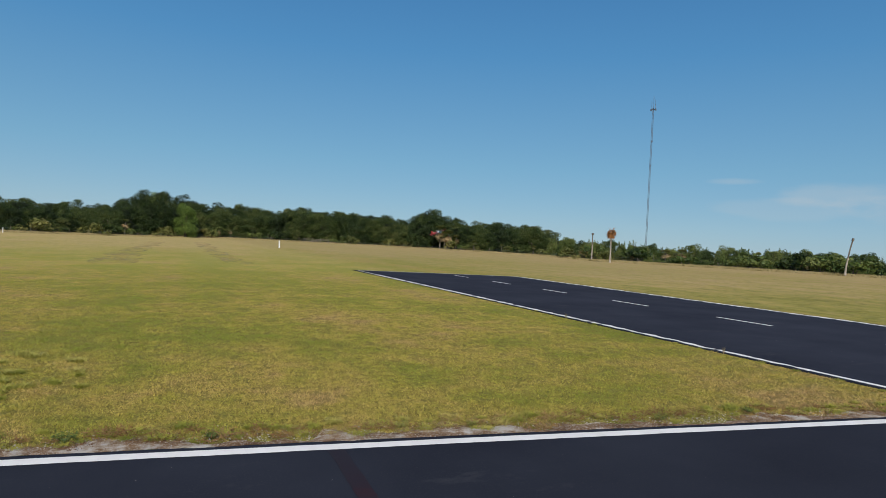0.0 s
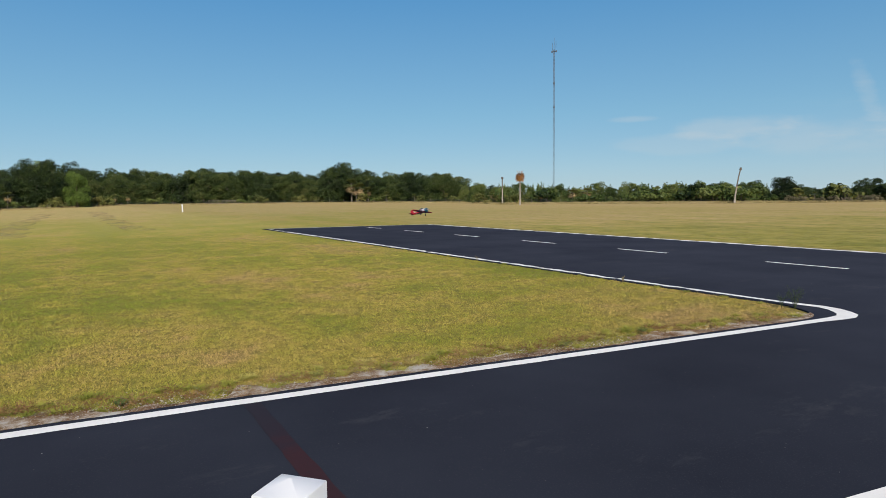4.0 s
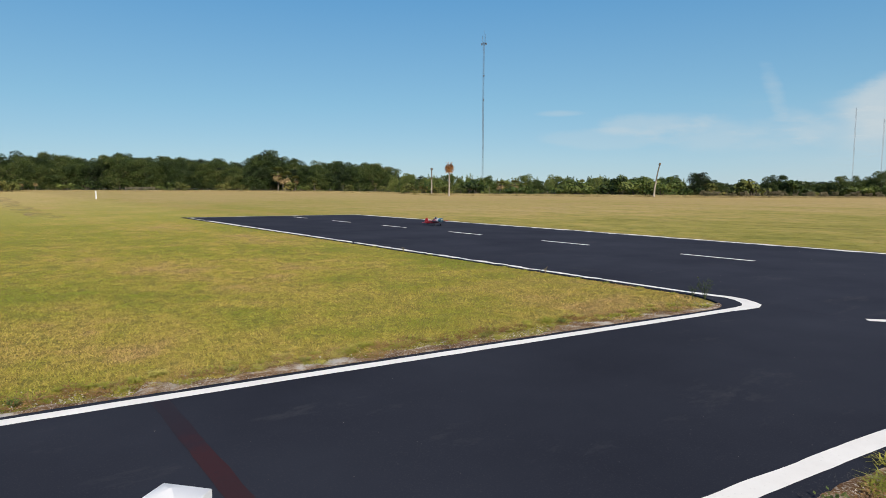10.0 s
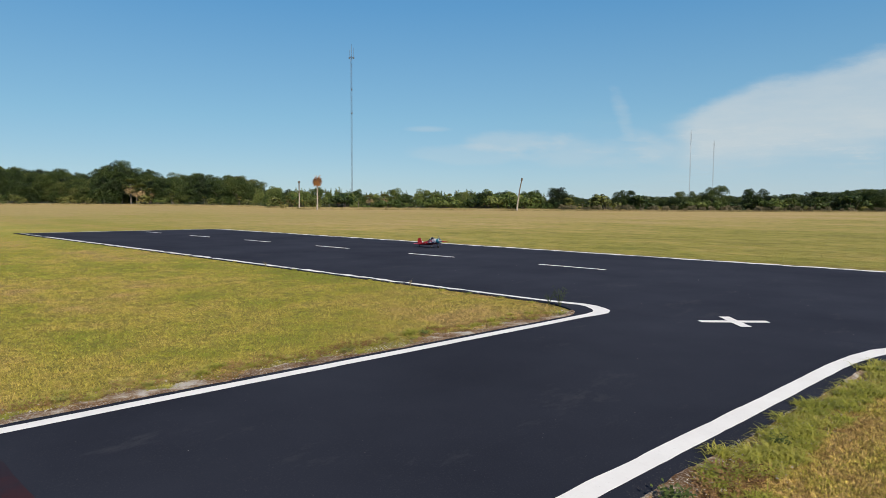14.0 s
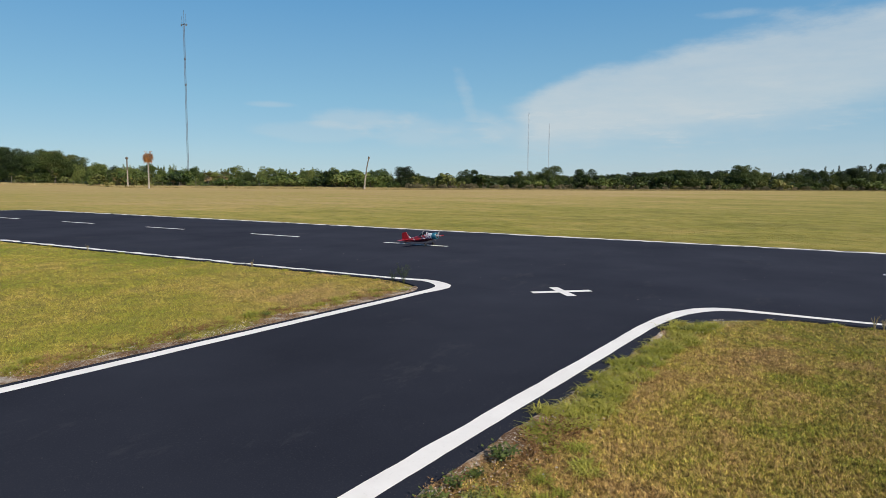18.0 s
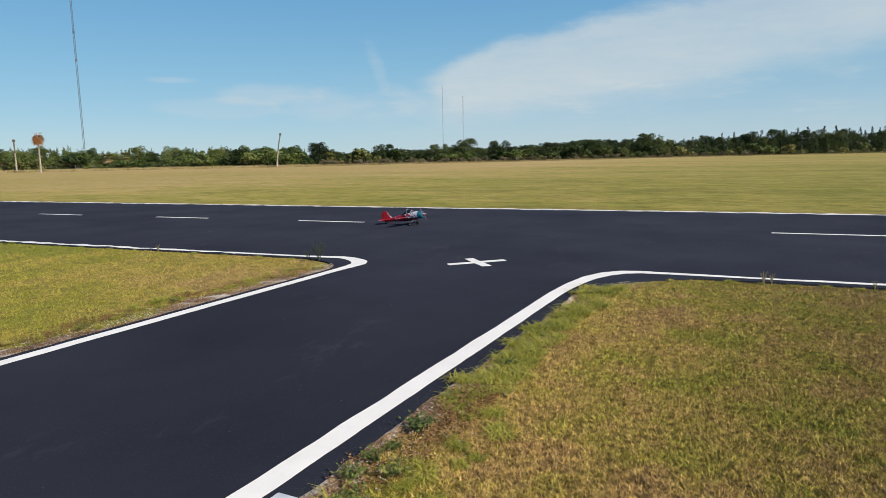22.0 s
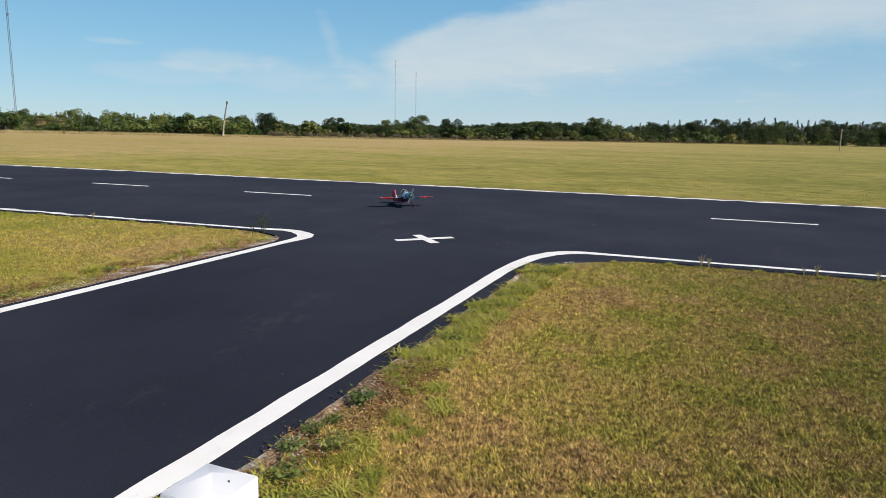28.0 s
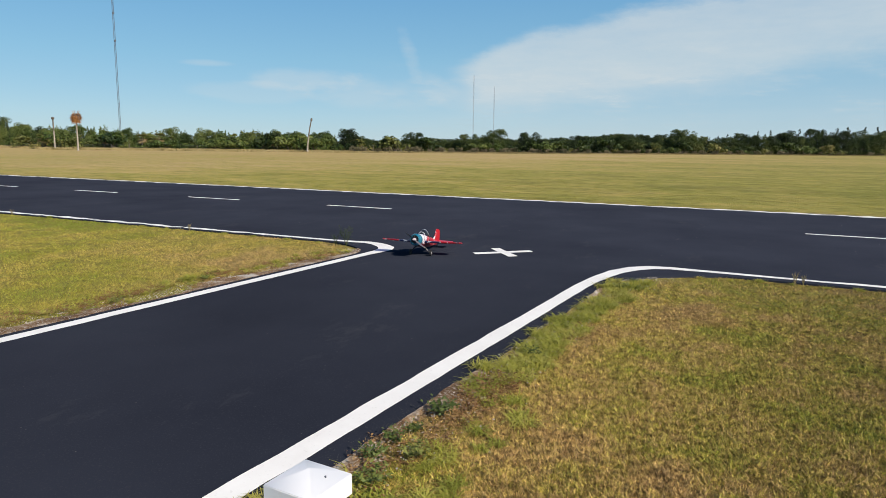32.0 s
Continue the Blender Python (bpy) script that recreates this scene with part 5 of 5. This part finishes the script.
def build_aeroplane():
    root = thing("model_aeroplane", "red, white and navy radio-controlled aeroplane with teal cowl", "model aeroplane")
    # The MAROON mid band puts the upper fuselage's shading into the film colour.
    body = band_material("fuselage_film", [(-1, RED), (-0.4, SNOW), (-0.385, RED), (-0.2, MAROON), (-0.1, SNOW), (-0.085, RED), (-0.02, NAVY), (0.0, SNOW), (0.035, RED), (0.05, SNOW), (0.09, VIOLET), (0.105, SNOW)], 0, (2, 0.9, 0.175), belly=(0.135, MAROON), ragged=0.16)
    wings = {1: band_material("left_wing_film", [(-1, NAVY), (0.14, SNOW), (0.152, NAVY), (0.27, SNOW), (0.285, RED), (0.35, SNOW), (0.36, RED), (0.47, SNOW), (0.485, RED)], 1, (0, 0.35, 0.0), clear=0.4, ragged=0.12), -1: band_material("right_wing_film", [(-1, NAVY), (0.2, SNOW), (0.212, NAVY), (0.29, SNOW), (0.302, RED), (0.46, SNOW), (0.475, RED)], 1, (0, 0.35, 0.0), clear=0.4, ragged=0.12)}
    tail = band_material("tail_film", [(-1, RED), (0.12, RED)], 1, (0, 0.2, 0.0))
    finm = band_material("fin_film", [(-1, RED), (-0.585, SNOW), (-0.578, RED), (-0.564, SNOW)], 0, (2, 0.4, 0.28), ragged=0.05)
    teal = simple("teal_cowl", TEAL, 0.28, 0.08, 8)
    white = simple("white_film", SNOW, 0.35, 0.05, 8)
    black = simple("black_rubber", (0.012, 0.012, 0.012), 0.8, 0.2, 20)
    dark = simple("dark_metal", (0.05, 0.05, 0.055), 0.4, 0.2, 15, 0.7)
    glass = simple("tinted_canopy", (0.012, 0.014, 0.02), 0.3, 0.1, 4, 0.0, 0.0, 0.25)
    blade = simple("grey_propeller", (0.1, 0.095, 0.11), 0.4, 0.08, 10)
    hubs = simple("grey_hub", (0.2, 0.2, 0.21), 0.5, 0.1, 12)

    secs = ((0.175, 0.072, 0.103, 0.248), (0.1, 0.073, 0.096, 0.253), (0.03, 0.072, 0.09, 0.256), (-0.1, 0.07, 0.088, 0.252), (-0.22, 0.063, 0.095, 0.245), (-0.35, 0.053, 0.108, 0.232), (-0.5, 0.04, 0.125, 0.218), (-0.64, 0.026, 0.143, 0.206), (-0.76, 0.012, 0.155, 0.195))
    rings = []
    for x, w, lo, hi in secs:
        ring = []
        for k in range(16):
            a = 2 * math.pi * k / 16
            c, s = math.cos(a), math.sin(a)
            ring.append((x, w * abs(c) ** 0.75 * (1 if c > 0 else -1), (lo + hi) / 2 + (hi - lo) / 2 * abs(s) ** 0.75 * (1 if s > 0 else -1)))
        rings.append(ring)
    part("fuselage", loft(rings), body, root, "red rear and white nose with navy stripes")

    def disc_ring(x, r):
        return [(x, r * math.cos(2 * math.pi * k / 18), 0.175 + r * math.sin(2 * math.pi * k / 18)) for k in range(18)]

    cowl = part("cowl", loft([disc_ring(x, r) for x, r in ((0.165, 0.074), (0.2, 0.076), (0.245, 0.074), (0.27, 0.066), (0.276, 0.056), (0.262, 0.05))]), teal, root, "round teal engine cowl")
    part("engine_face", loft([disc_ring(0.258, 0.052), disc_ring(0.264, 0.052)]), black, cowl)
    for k in range(7):
        a = 2 * math.pi * k / 7
        part("dummy_cylinder", tube([(0.266, 0.024 * math.cos(a), 0.175 + 0.024 * math.sin(a)), (0.266, 0.049 * math.cos(a), 0.175 + 0.049 * math.sin(a))], 0.008, 6), dark, cowl)

    prop = new("propeller")
    prop.parent = root
    part("spinner", loft([[(x, r * math.cos(2 * math.pi * k / 12), r * math.sin(2 * math.pi * k / 12)) for k in range(12)] for x, r in ((-0.02, 0.02), (0, 0.02), (0.025, 0.016), (0.05, 0.009), (0.066, 0.002))]), simple("pale_spinner", (0.5, 0.42, 0.44), 0.3, 0.05), prop)
    for s in (1, -1):
        rings = []
        for f in (0.02, 0.05, 0.09, 0.125, 0.145):
            w = 0.007 + 0.006 * math.sin(math.pi * min(1, f / 0.15)) if f < 0.14 else 0.006
            tw = 0.9 - 4.0 * f
            rings.append([(0.002 * e + w * u * math.sin(tw) * s, w * u * math.cos(tw), s * f) for u, e in ((-1, 0), (0, 1), (1, 0), (0, -1))])
        part("propeller_blade", loft(rings), blade, prop)

    for side, nm in ((1, "left_wing"), (-1, "right_wing")):
        w = part(nm, wing_panel(side, 0.06, 0.522, 0.2, 0.125, 0.075, 0.03, 0.155, 0.168, 0.034), wings[side], root, "navy wing with white stripes and red outer end")
        part("aileron", wing_panel(side, 0.09, 0.508, 0.058, 0.042, -0.127, -0.097, 0.1555, 0.1675, 0.011), wings[side], w)
        part("wing_tip", wing_panel(side, 0.524, 0.542, 0.122, 0.09, 0.028, 0.01, 0.168, 0.169, 0.018), simple("red_tip", RED, 0.35, 0.05), w)
        s = part("tailplane", wing_panel(side, 0.015, 0.22, 0.1, 0.07, -0.6, -0.625, 0.187, 0.187, 0.014), tail, root, "red tailplane")
        bm = wing_panel(side, 0.018, 0.225, 0.085, 0.062, -0.702, -0.697, 0.187, 0.187, 0.009)
        bmesh.ops.rotate(bm, verts=bm.verts, cent=(-0.7, 0, 0.187), matrix=Matrix.Rotation(radians(16), 3, "Y"))
        part("elevator", bm, tail, s)

    def plate(points, half):
        return loft([[(x, -half, z) for x, z in points], [(x, half, z) for x, z in points]])

    fin = part("fin", plate([(-0.53, 0.21), (-0.72, 0.195), (-0.72, 0.358), (-0.66, 0.358), (-0.605, 0.27)], 0.007), finm, root, "red fin with white flashes")
    part("rudder", plate([(-0.724, 0.155), (-0.815, 0.175), (-0.805, 0.325), (-0.78, 0.352), (-0.724, 0.359)], 0.006), tail, fin, "red rudder")

    rings = []
    for f in range(9):
        u = f / 8
        x = 0.015 - 0.3 * u
        h = 0.078 * math.sin(math.pi * min(1, 0.08 + 0.95 * u ** 0.75)) + 0.004
        base = 0.252 - 0.02 * u
        rings.append([(x, 0.058 * math.cos(a) * (0.5 + 0.5 * math.sin(math.pi * (0.1 + 0.85 * u))), base - 0.006 + h * math.sin(a)) for a in (math.pi * k / 8 for k in range(9))])
    can = part("canopy", loft(rings), glass, root, "dark tinted canopy")
    arch = [(-0.1, 0.059 * math.cos(math.pi * k / 10), 0.243 + 0.079 * math.sin(math.pi * k / 10)) for k in range(11)]
    part("canopy_frame", tube(arch, 0.0022, 6), white, can)
    arch = [(0.0, 0.04 * math.cos(math.pi * k / 10), 0.248 + 0.034 * math.sin(math.pi * k / 10)) for k in range(11)]
    part("canopy_frame", tube(arch, 0.004, 6), white, can)

    for s in (1, -1):
        part("gear_leg", tube([(0.05, s * 0.04, 0.1), (0.045, s * 0.08, 0.077), (0.015, s * 0.13, 0.025)], [0.011, 0.009, 0.007], 6), dark, root)
        ring = [[(r * math.cos(2 * math.pi * k / 18), s * y, 0.021 + r * math.sin(2 * math.pi * k / 18)) for k in range(18)] for y, r in ((0.131, 0.027), (0.133, 0.034), (0.142, 0.0365), (0.151, 0.034), (0.153, 0.027))]
        wheel = part("wheel", loft(ring), black, root)
        part("hub", loft([[(r * math.cos(2 * math.pi * k / 12), s * y, 0.021 + r * math.sin(2 * math.pi * k / 12)) for k in range(12)] for y, r in ((0.152, 0.016), (0.156, 0.014), (0.157, 0.006))]), hubs, wheel)
    strut = part("tail_strut", tube([(-0.66, 0, 0.15), (-0.74, 0, 0.125)], 0.005, 6), dark, root)
    part("tail_wheel", loft([[(-0.74 + r * math.cos(2 * math.pi * k / 12), y, 0.12 + r * math.sin(2 * math.pi * k / 12)) for k in range(12)] for y, r in ((-0.006, 0.014), (-0.004, 0.02), (0.004, 0.02), (0.006, 0.014))]), black, strut)
    for ob in root.children_recursive:
        if ob.type == "MESH" and ob.parent is not prop:
            ob.data.transform(Matrix.Diagonal((0.93, 0.97, 1.0, 1.0)))
    prop.location = (0.265, 0, 0.175)
    return root, prop


AEROPLANE, PROPELLER = build_aeroplane()


# ---- weeds, tufts and gravel at the pavement edges ----
def long_tuft(rng, name, label, mat, n, reach, high, width):
    root = thing(name, label, "grass tuft")
    quads = []
    for _ in range(n):
        a, l = rng.uniform(0, 2 * np.pi), rng.uniform(0.4, 1.0)
        o = np.array((rng.normal(0, 0.03), rng.normal(0, 0.03), -0.01))
        d = np.array((math.cos(a), math.sin(a), 0))
        s = np.array((-d[1], d[0], 0)) * width
        m1 = o + d * reach * 0.45 * l + np.array((0, 0, high * l * 0.8))
        tip = o + d * reach * l + np.array((0, 0, high * l * rng.uniform(0.3, 1.0)))
        quads.append([o - s, o + s, m1 + s * 0.8, m1 - s * 0.8])
        quads.append([m1 - s * 0.8, m1 + s * 0.8, tip + s * 0.1, tip - s * 0.1])
    loose("foliage", np.array(quads), mat, parent=root)
    return root


def leafy_weed(rng, name, label, mat, n, reach, high, leaf):
    root = thing(name, label, "weed")
    quads = []
    for k in range(7):
        a = k * 0.9 + rng.uniform(0, 0.5)
        tip = (reach * 0.7 * math.cos(a), reach * 0.7 * math.sin(a), high * rng.uniform(0.6, 1.0))
        part("stalk", tube([(0, 0, -0.01), (tip[0] * 0.5, tip[1] * 0.5, tip[2] * 0.7), tip], [0.003, 0.0025, 0.0012], 4), mat, root)
        for _ in range(n // 7):
            f = rng.uniform(0.3, 1.05)
            p = np.array(tip) * (f, f, f ** 0.7) + rng.normal(0, 0.012, 3)
            d, e = rng.normal(size=3), rng.normal(size=3)
            d[2], e[2] = abs(d[2]) * 0.4, e[2] * 0.4
            d /= np.linalg.norm(d)
            e = np.cross(np.cross(d, e), d)
            e /= np.linalg.norm(e)
            l = leaf * rng.uniform(0.6, 1.3)
            quads.append([p, p + d * l * 0.5 + e * l * 0.28, p + d * l, p + d * l * 0.5 - e * l * 0.28])
    loose("foliage", np.array(quads), mat, parent=root)
    return root


def scatter(sources, spots, group):
    rng = np.random.default_rng(21)
    fresh = set(s.name for s in sources)
    for k, (x, y, s) in enumerate(spots):
        src = sources[k % len(sources)]
        m = pose(x, y, float(ground_height(x, y)) + (TOP - 0.004 if on_pavement(np.array([x]), np.array([y]))[0][0] else 0.004), 0, 0, rng.uniform(0, 360)) @ Matrix.Diagonal((s, s, s, 1))
        if src.name in fresh:
            fresh.discard(src.name)
            src.matrix_basis, ob = m, src
        else:
            ob = copy_thing(src, m @ Matrix.Diagonal((*(1 / v for v in src.scale), 1)))
        tagged(ob, group=group)


def build_edge_plants():
    rng = np.random.default_rng(31)
    tufts = [long_tuft(rng, "grass_tuft", "long green grass tuft spilling over the asphalt edge", LONG_BLADE, 110, 0.12, 0.062, 0.0036) for _ in range(3)]
    spots = [(taxi_right(y) + rng.uniform(0.02, 0.34), y, rng.uniform(0.7, 1.25)) for y in np.arange(3.6, 7.2, 0.05)]
    spots += [(taxi_right(y) + rng.uniform(0.2, 0.6), y, rng.uniform(0.5, 1.0)) for y in np.arange(1.6, 3.6, 0.09)]
    spots += [(rng.uniform(-1.36, -1.08), rng.uniform(2.0, 2.5), rng.uniform(0.8, 1.2)) for _ in range(12)]
    spots += [(-1.62, 2.12, 0.5), (-1.6, 2.2, 0.4), (-1.65, 2.03, 0.5)]
    spots += [(taxi_left(y) - rng.uniform(0.15, 0.6), y, rng.uniform(0.5, 1.0)) for y in np.arange(-3, 7.4, 0.1)]
    spots += [(x, 7.82 + rng.uniform(-0.08, 0.04), rng.uniform(0.4, 0.75)) for x in np.arange(-24, -5.2, 0.6)]
    spots += [(x, 7.8 + rng.uniform(-0.08, 0.04), rng.uniform(0.4, 0.75)) for x in np.arange(-0.3, 9, 0.3)]
    spots += [(rng.normal(-8.3, 0.5), rng.normal(-1.5, 0.3), rng.uniform(0.7, 1.3)) for _ in range(20)]
    scatter(tufts, spots, "grass tufts along the pavement")
    weeds = [leafy_weed(rng, "leafy_weed", "low leafy green weed rooted at the asphalt edge", WEED_LEAF, 210, 0.1, 0.08, 0.022) for _ in range(2)]
    spots = [(-1.38, 2.65, 0.9), (-1.37, 2.85, 0.8), (-1.3, 3.25, 1.1), (-1.2, 2.75, 0.9), (-1.33, 3.0, 0.6), (-0.98, 6.75, 0.9), (-0.9, 7.1, 0.7), (-1.25, 2.45, 1.0), (-1.36, 2.25, 0.8), (-1.15, 4.4, 0.8)]
    spots += [(-4.98, 5.2, 0.7), (-4.95, 4.1, 0.8), (-5.2, 2.3, 0.7), (-5.3, 1.7, 0.8), (-5.4, 0.2, 0.7), (-5.55, -0.8, 1.0)]
    scatter(weeds, spots, "weeds along the pavement")
    rusty = [leafy_weed(rng, "rusty_weed", "low reddish-brown weed mat on sandy soil", RUST_LEAF, 230, 0.14, 0.025, 0.013) for _ in range(2)]
    spots = [(taxi_right(y) + rng.uniform(0.1, 0.42), y, rng.uniform(0.8, 1.5)) for y in np.arange(1.6, 4.0, 0.1)]
    spots += [(taxi_left(y) - rng.uniform(0.08, 0.5), y, rng.uniform(0.6, 1.4)) for y in np.arange(-1.5, 7.4, 0.1)]
    scatter(rusty, spots, "rusty weeds on bare soil")
    tall = leafy_weed(rng, "tall_weed", "tall thin dark green weed at the runway corner", DARK_WEED, 230, 0.14, 0.3, 0.02)
    scatter([tall], [(-4.9, 7.74, 0.95), (-5.05, 7.7, 0.6)], "weeds along the pavement")
    stalks = leafy_weed(rng, "seed_stalk", "thin pale seed stalk at the runway edge", STRAW, 28, 0.05, 0.17, 0.014)
    scatter([stalks], [(0.62, 7.8, 1.0), (0.7, 7.83, 0.8), (1.75, 7.82, 0.9), (1.62, 7.78, 0.7), (2.3, 7.8, 0.8), (-7.9, 7.8, 0.8), (-12.4, 7.8, 0.8)], "weeds along the pavement")
    n = 7000
    y = rng.uniform(-2, 7.5, n)
    left = rng.uniform(size=n) < 0.55
    tl, tr = np.vectorize(taxi_left)(y), np.vectorize(taxi_right)(y)
    x = np.where(left, tl - np.abs(rng.normal(0.06, 0.16, n)), tr + np.abs(rng.normal(0.02, 0.16, n)))
    s = rng.uniform(0.003, 0.009, n) * rng.uniform(0.5, 1.2, n)
    z = ground_height(x, y) + 0.02
    base = np.array([(1, 0, 0), (-0.5, 0.87, 0), (-0.5, -0.87, 0), (0.1, 0, 0.8)])
    tri = base[[[0, 1, 3], [1, 2, 3], [2, 0, 3]]]
    all_t = np.stack([x, y, z], -1)[:, None, None, :] + tri[None] * s[:, None, None, None] * rng.uniform(0.6, 1.3, (n, 1, 1, 3))
    tagged(loose("gravel", all_t.reshape(-1, 3, 3), simple("pale_gravel", (0.38, 0.345, 0.3), 0.9, 0.35, 20)), "pale gravel bits on the sandy verge", "gravel", kind="stuff")
    # dark crumbs of broken asphalt along the eastern edge strip
    n = 2600
    y = rng.uniform(1.2, 7.2, n)
    x = np.vectorize(taxi_right)(y) - np.abs(rng.normal(0, 0.06, n)) + 0.02
    s = rng.uniform(0.0015, 0.005, n)
    z = ground_height(x, y) + TOP
    all_t = np.stack([x, y, z], -1)[:, None, None, :] + tri[None] * s[:, None, None, None] * rng.uniform(0.6, 1.3, (n, 1, 1, 3))
    tagged(loose("asphalt_crumbs", all_t.reshape(-1, 3, 3), simple("crumbled_asphalt", (0.026, 0.026, 0.03), 0.9, 0.4, 20)), "dark crumbs of broken asphalt along the pavement edge", "gravel", kind="stuff")
    # single pale grits lying on the sealed surface
    n = 150
    x, y = rng.uniform(-9, 5, n), rng.uniform(-1, 15, n)
    hard = on_pavement(x, y)[0]
    x, y = x[hard], y[hard]
    s = rng.uniform(0.002, 0.0045, len(x))
    z = ground_height(x, y) + TOP
    all_t = np.stack([x, y, z], -1)[:, None, None, :] + tri[None] * s[:, None, None, None] * rng.uniform(0.6, 1.3, (len(x), 1, 1, 3))
    tagged(loose("grit", all_t.reshape(-1, 3, 3), simple("white_grit", (0.3, 0.29, 0.27), 0.9, 0.2, 20)), "scattered pale grit on the black asphalt", "grit", kind="stuff")


build_edge_plants()


def motions():
    # t, x, y, wheels over the pavement, heading, nose up, roll to its right
    rows = [
        (0.0, -37.1, 14.4, 2.0, 10, 8, 24), (0.5, -35.4, 14.4, 1.78, 10, 8, 10), (1.0, -33.55, 14.7, 2.03, 10, 10, -16), (1.5, -31.8, 14.8, 2.15, 10, 9, -8),
        (2.0, -29.95, 14.4, 1.95, 9, 6, 0), (2.5, -28.4, 13.55, 1.93, 9, 8, 3), (3.0, -26.95, 12.7, 1.67, 10, 6, 8), (3.5, -25.5, 12.45, 0.95, 14, 10, -12),
        (4.5, -22.7, 12.8, 0.58, 18, 14, -2), (5.5, -20.6, 13.4, 0.2, 20, 14, 0), (6.0, -20.2, 13.45, 0.03, 18, 4, -22), (6.5, -20.35, 13.6, 0.03, 13, 4, -22),
        (7.0, -20.17, 13.57, 0.0, 4, 9, 0), (8.0, -20.22, 13.52, 0.0, 3, 9, 0), (9.0, -20.07, 13.52, 0.0, 1, 9, 0), (10.0, -19.36, 13.61, 0.0, 0, 9, 0),
        (11.0, -18.63, 13.9, 0.0, -1, 9, 0), (12.0, -17.42, 14.13, 0.0, -3, 9, 0), (13.0, -15.77, 14.1, 0.0, -5, 9, 0), (14.0, -13.38, 14.07, 0.0, -5, 9, 0),
        (14.5, -12.64, 14.2, 0.0, -6, 9, 0), (15.5, -11.2, 14.4, 0.0, -9, 9, 1), (16.5, -9.48, 13.92, 0.0, -18, 9, 8), (17.0, -8.43, 13.3, 0.02, -26, 9, 20),
        (17.5, -7.68, 12.6, 0.02, -22, 9, 15), (18.0, -7.107, 12.074, 0.0, -10, 10, 2), (19.0, -6.797, 11.9, 0.0, -9, 10, 0), (20.0, -6.202, 11.905, 0.0, -8, 10, 0),
        (21.0, -5.53, 11.906, 0.0, -8, 10, 0), (22.0, -5.417, 11.9, 0.0, -9, 10, 0), (23.0, -5.363, 11.852, 0.0, -12, 10, 0), (24.0, -5.267, 11.829, 0.0, -17, 10, 0),
        (25.5, -4.86, 11.65, 0.0, -28, 10, 0), (27.0, -4.42, 11.413, 0.0, -41, 10, 0), (28.0, -4.225, 11.234, 0.0, -48.5, 10, 0), (28.5, -4.11, 11.1, 0.0, -53, 10, 0),
        (29.0, -3.963, 10.921, 0.0, -57, 10, 0), (29.5, -3.753, 10.44, 0.0, -65, 10, 0), (30.0, -3.519, 9.703, 0.0, -73, 10, 0), (30.5, -3.446, 9.119, 0.0, -81, 10, 0),
        (31.0, -3.453, 8.492, 0.0, -88, 10, 0), (31.5, -3.55, 8.0, 0.0, -87, 10, 0), (32.0, -3.609, 7.48, 0.0, -82, 10, 0),
    ]
    walk(AEROPLANE, [(t, pose(x, y, float(ground_height(x, y)) + TOP + 0.015 + h, r, -p, a)) for t, x, y, h, a, p, r in rows])
    spin, angle = [], 20.0
    for k in range(321):
        t = k / 10
        spin.append((t, pose(0.265, 0, 0.175, angle, 0, 0)))
        angle += 6.0 if 6.6 < t < 15.0 else 74.0
    walk(PROPELLER, spin)


motions()
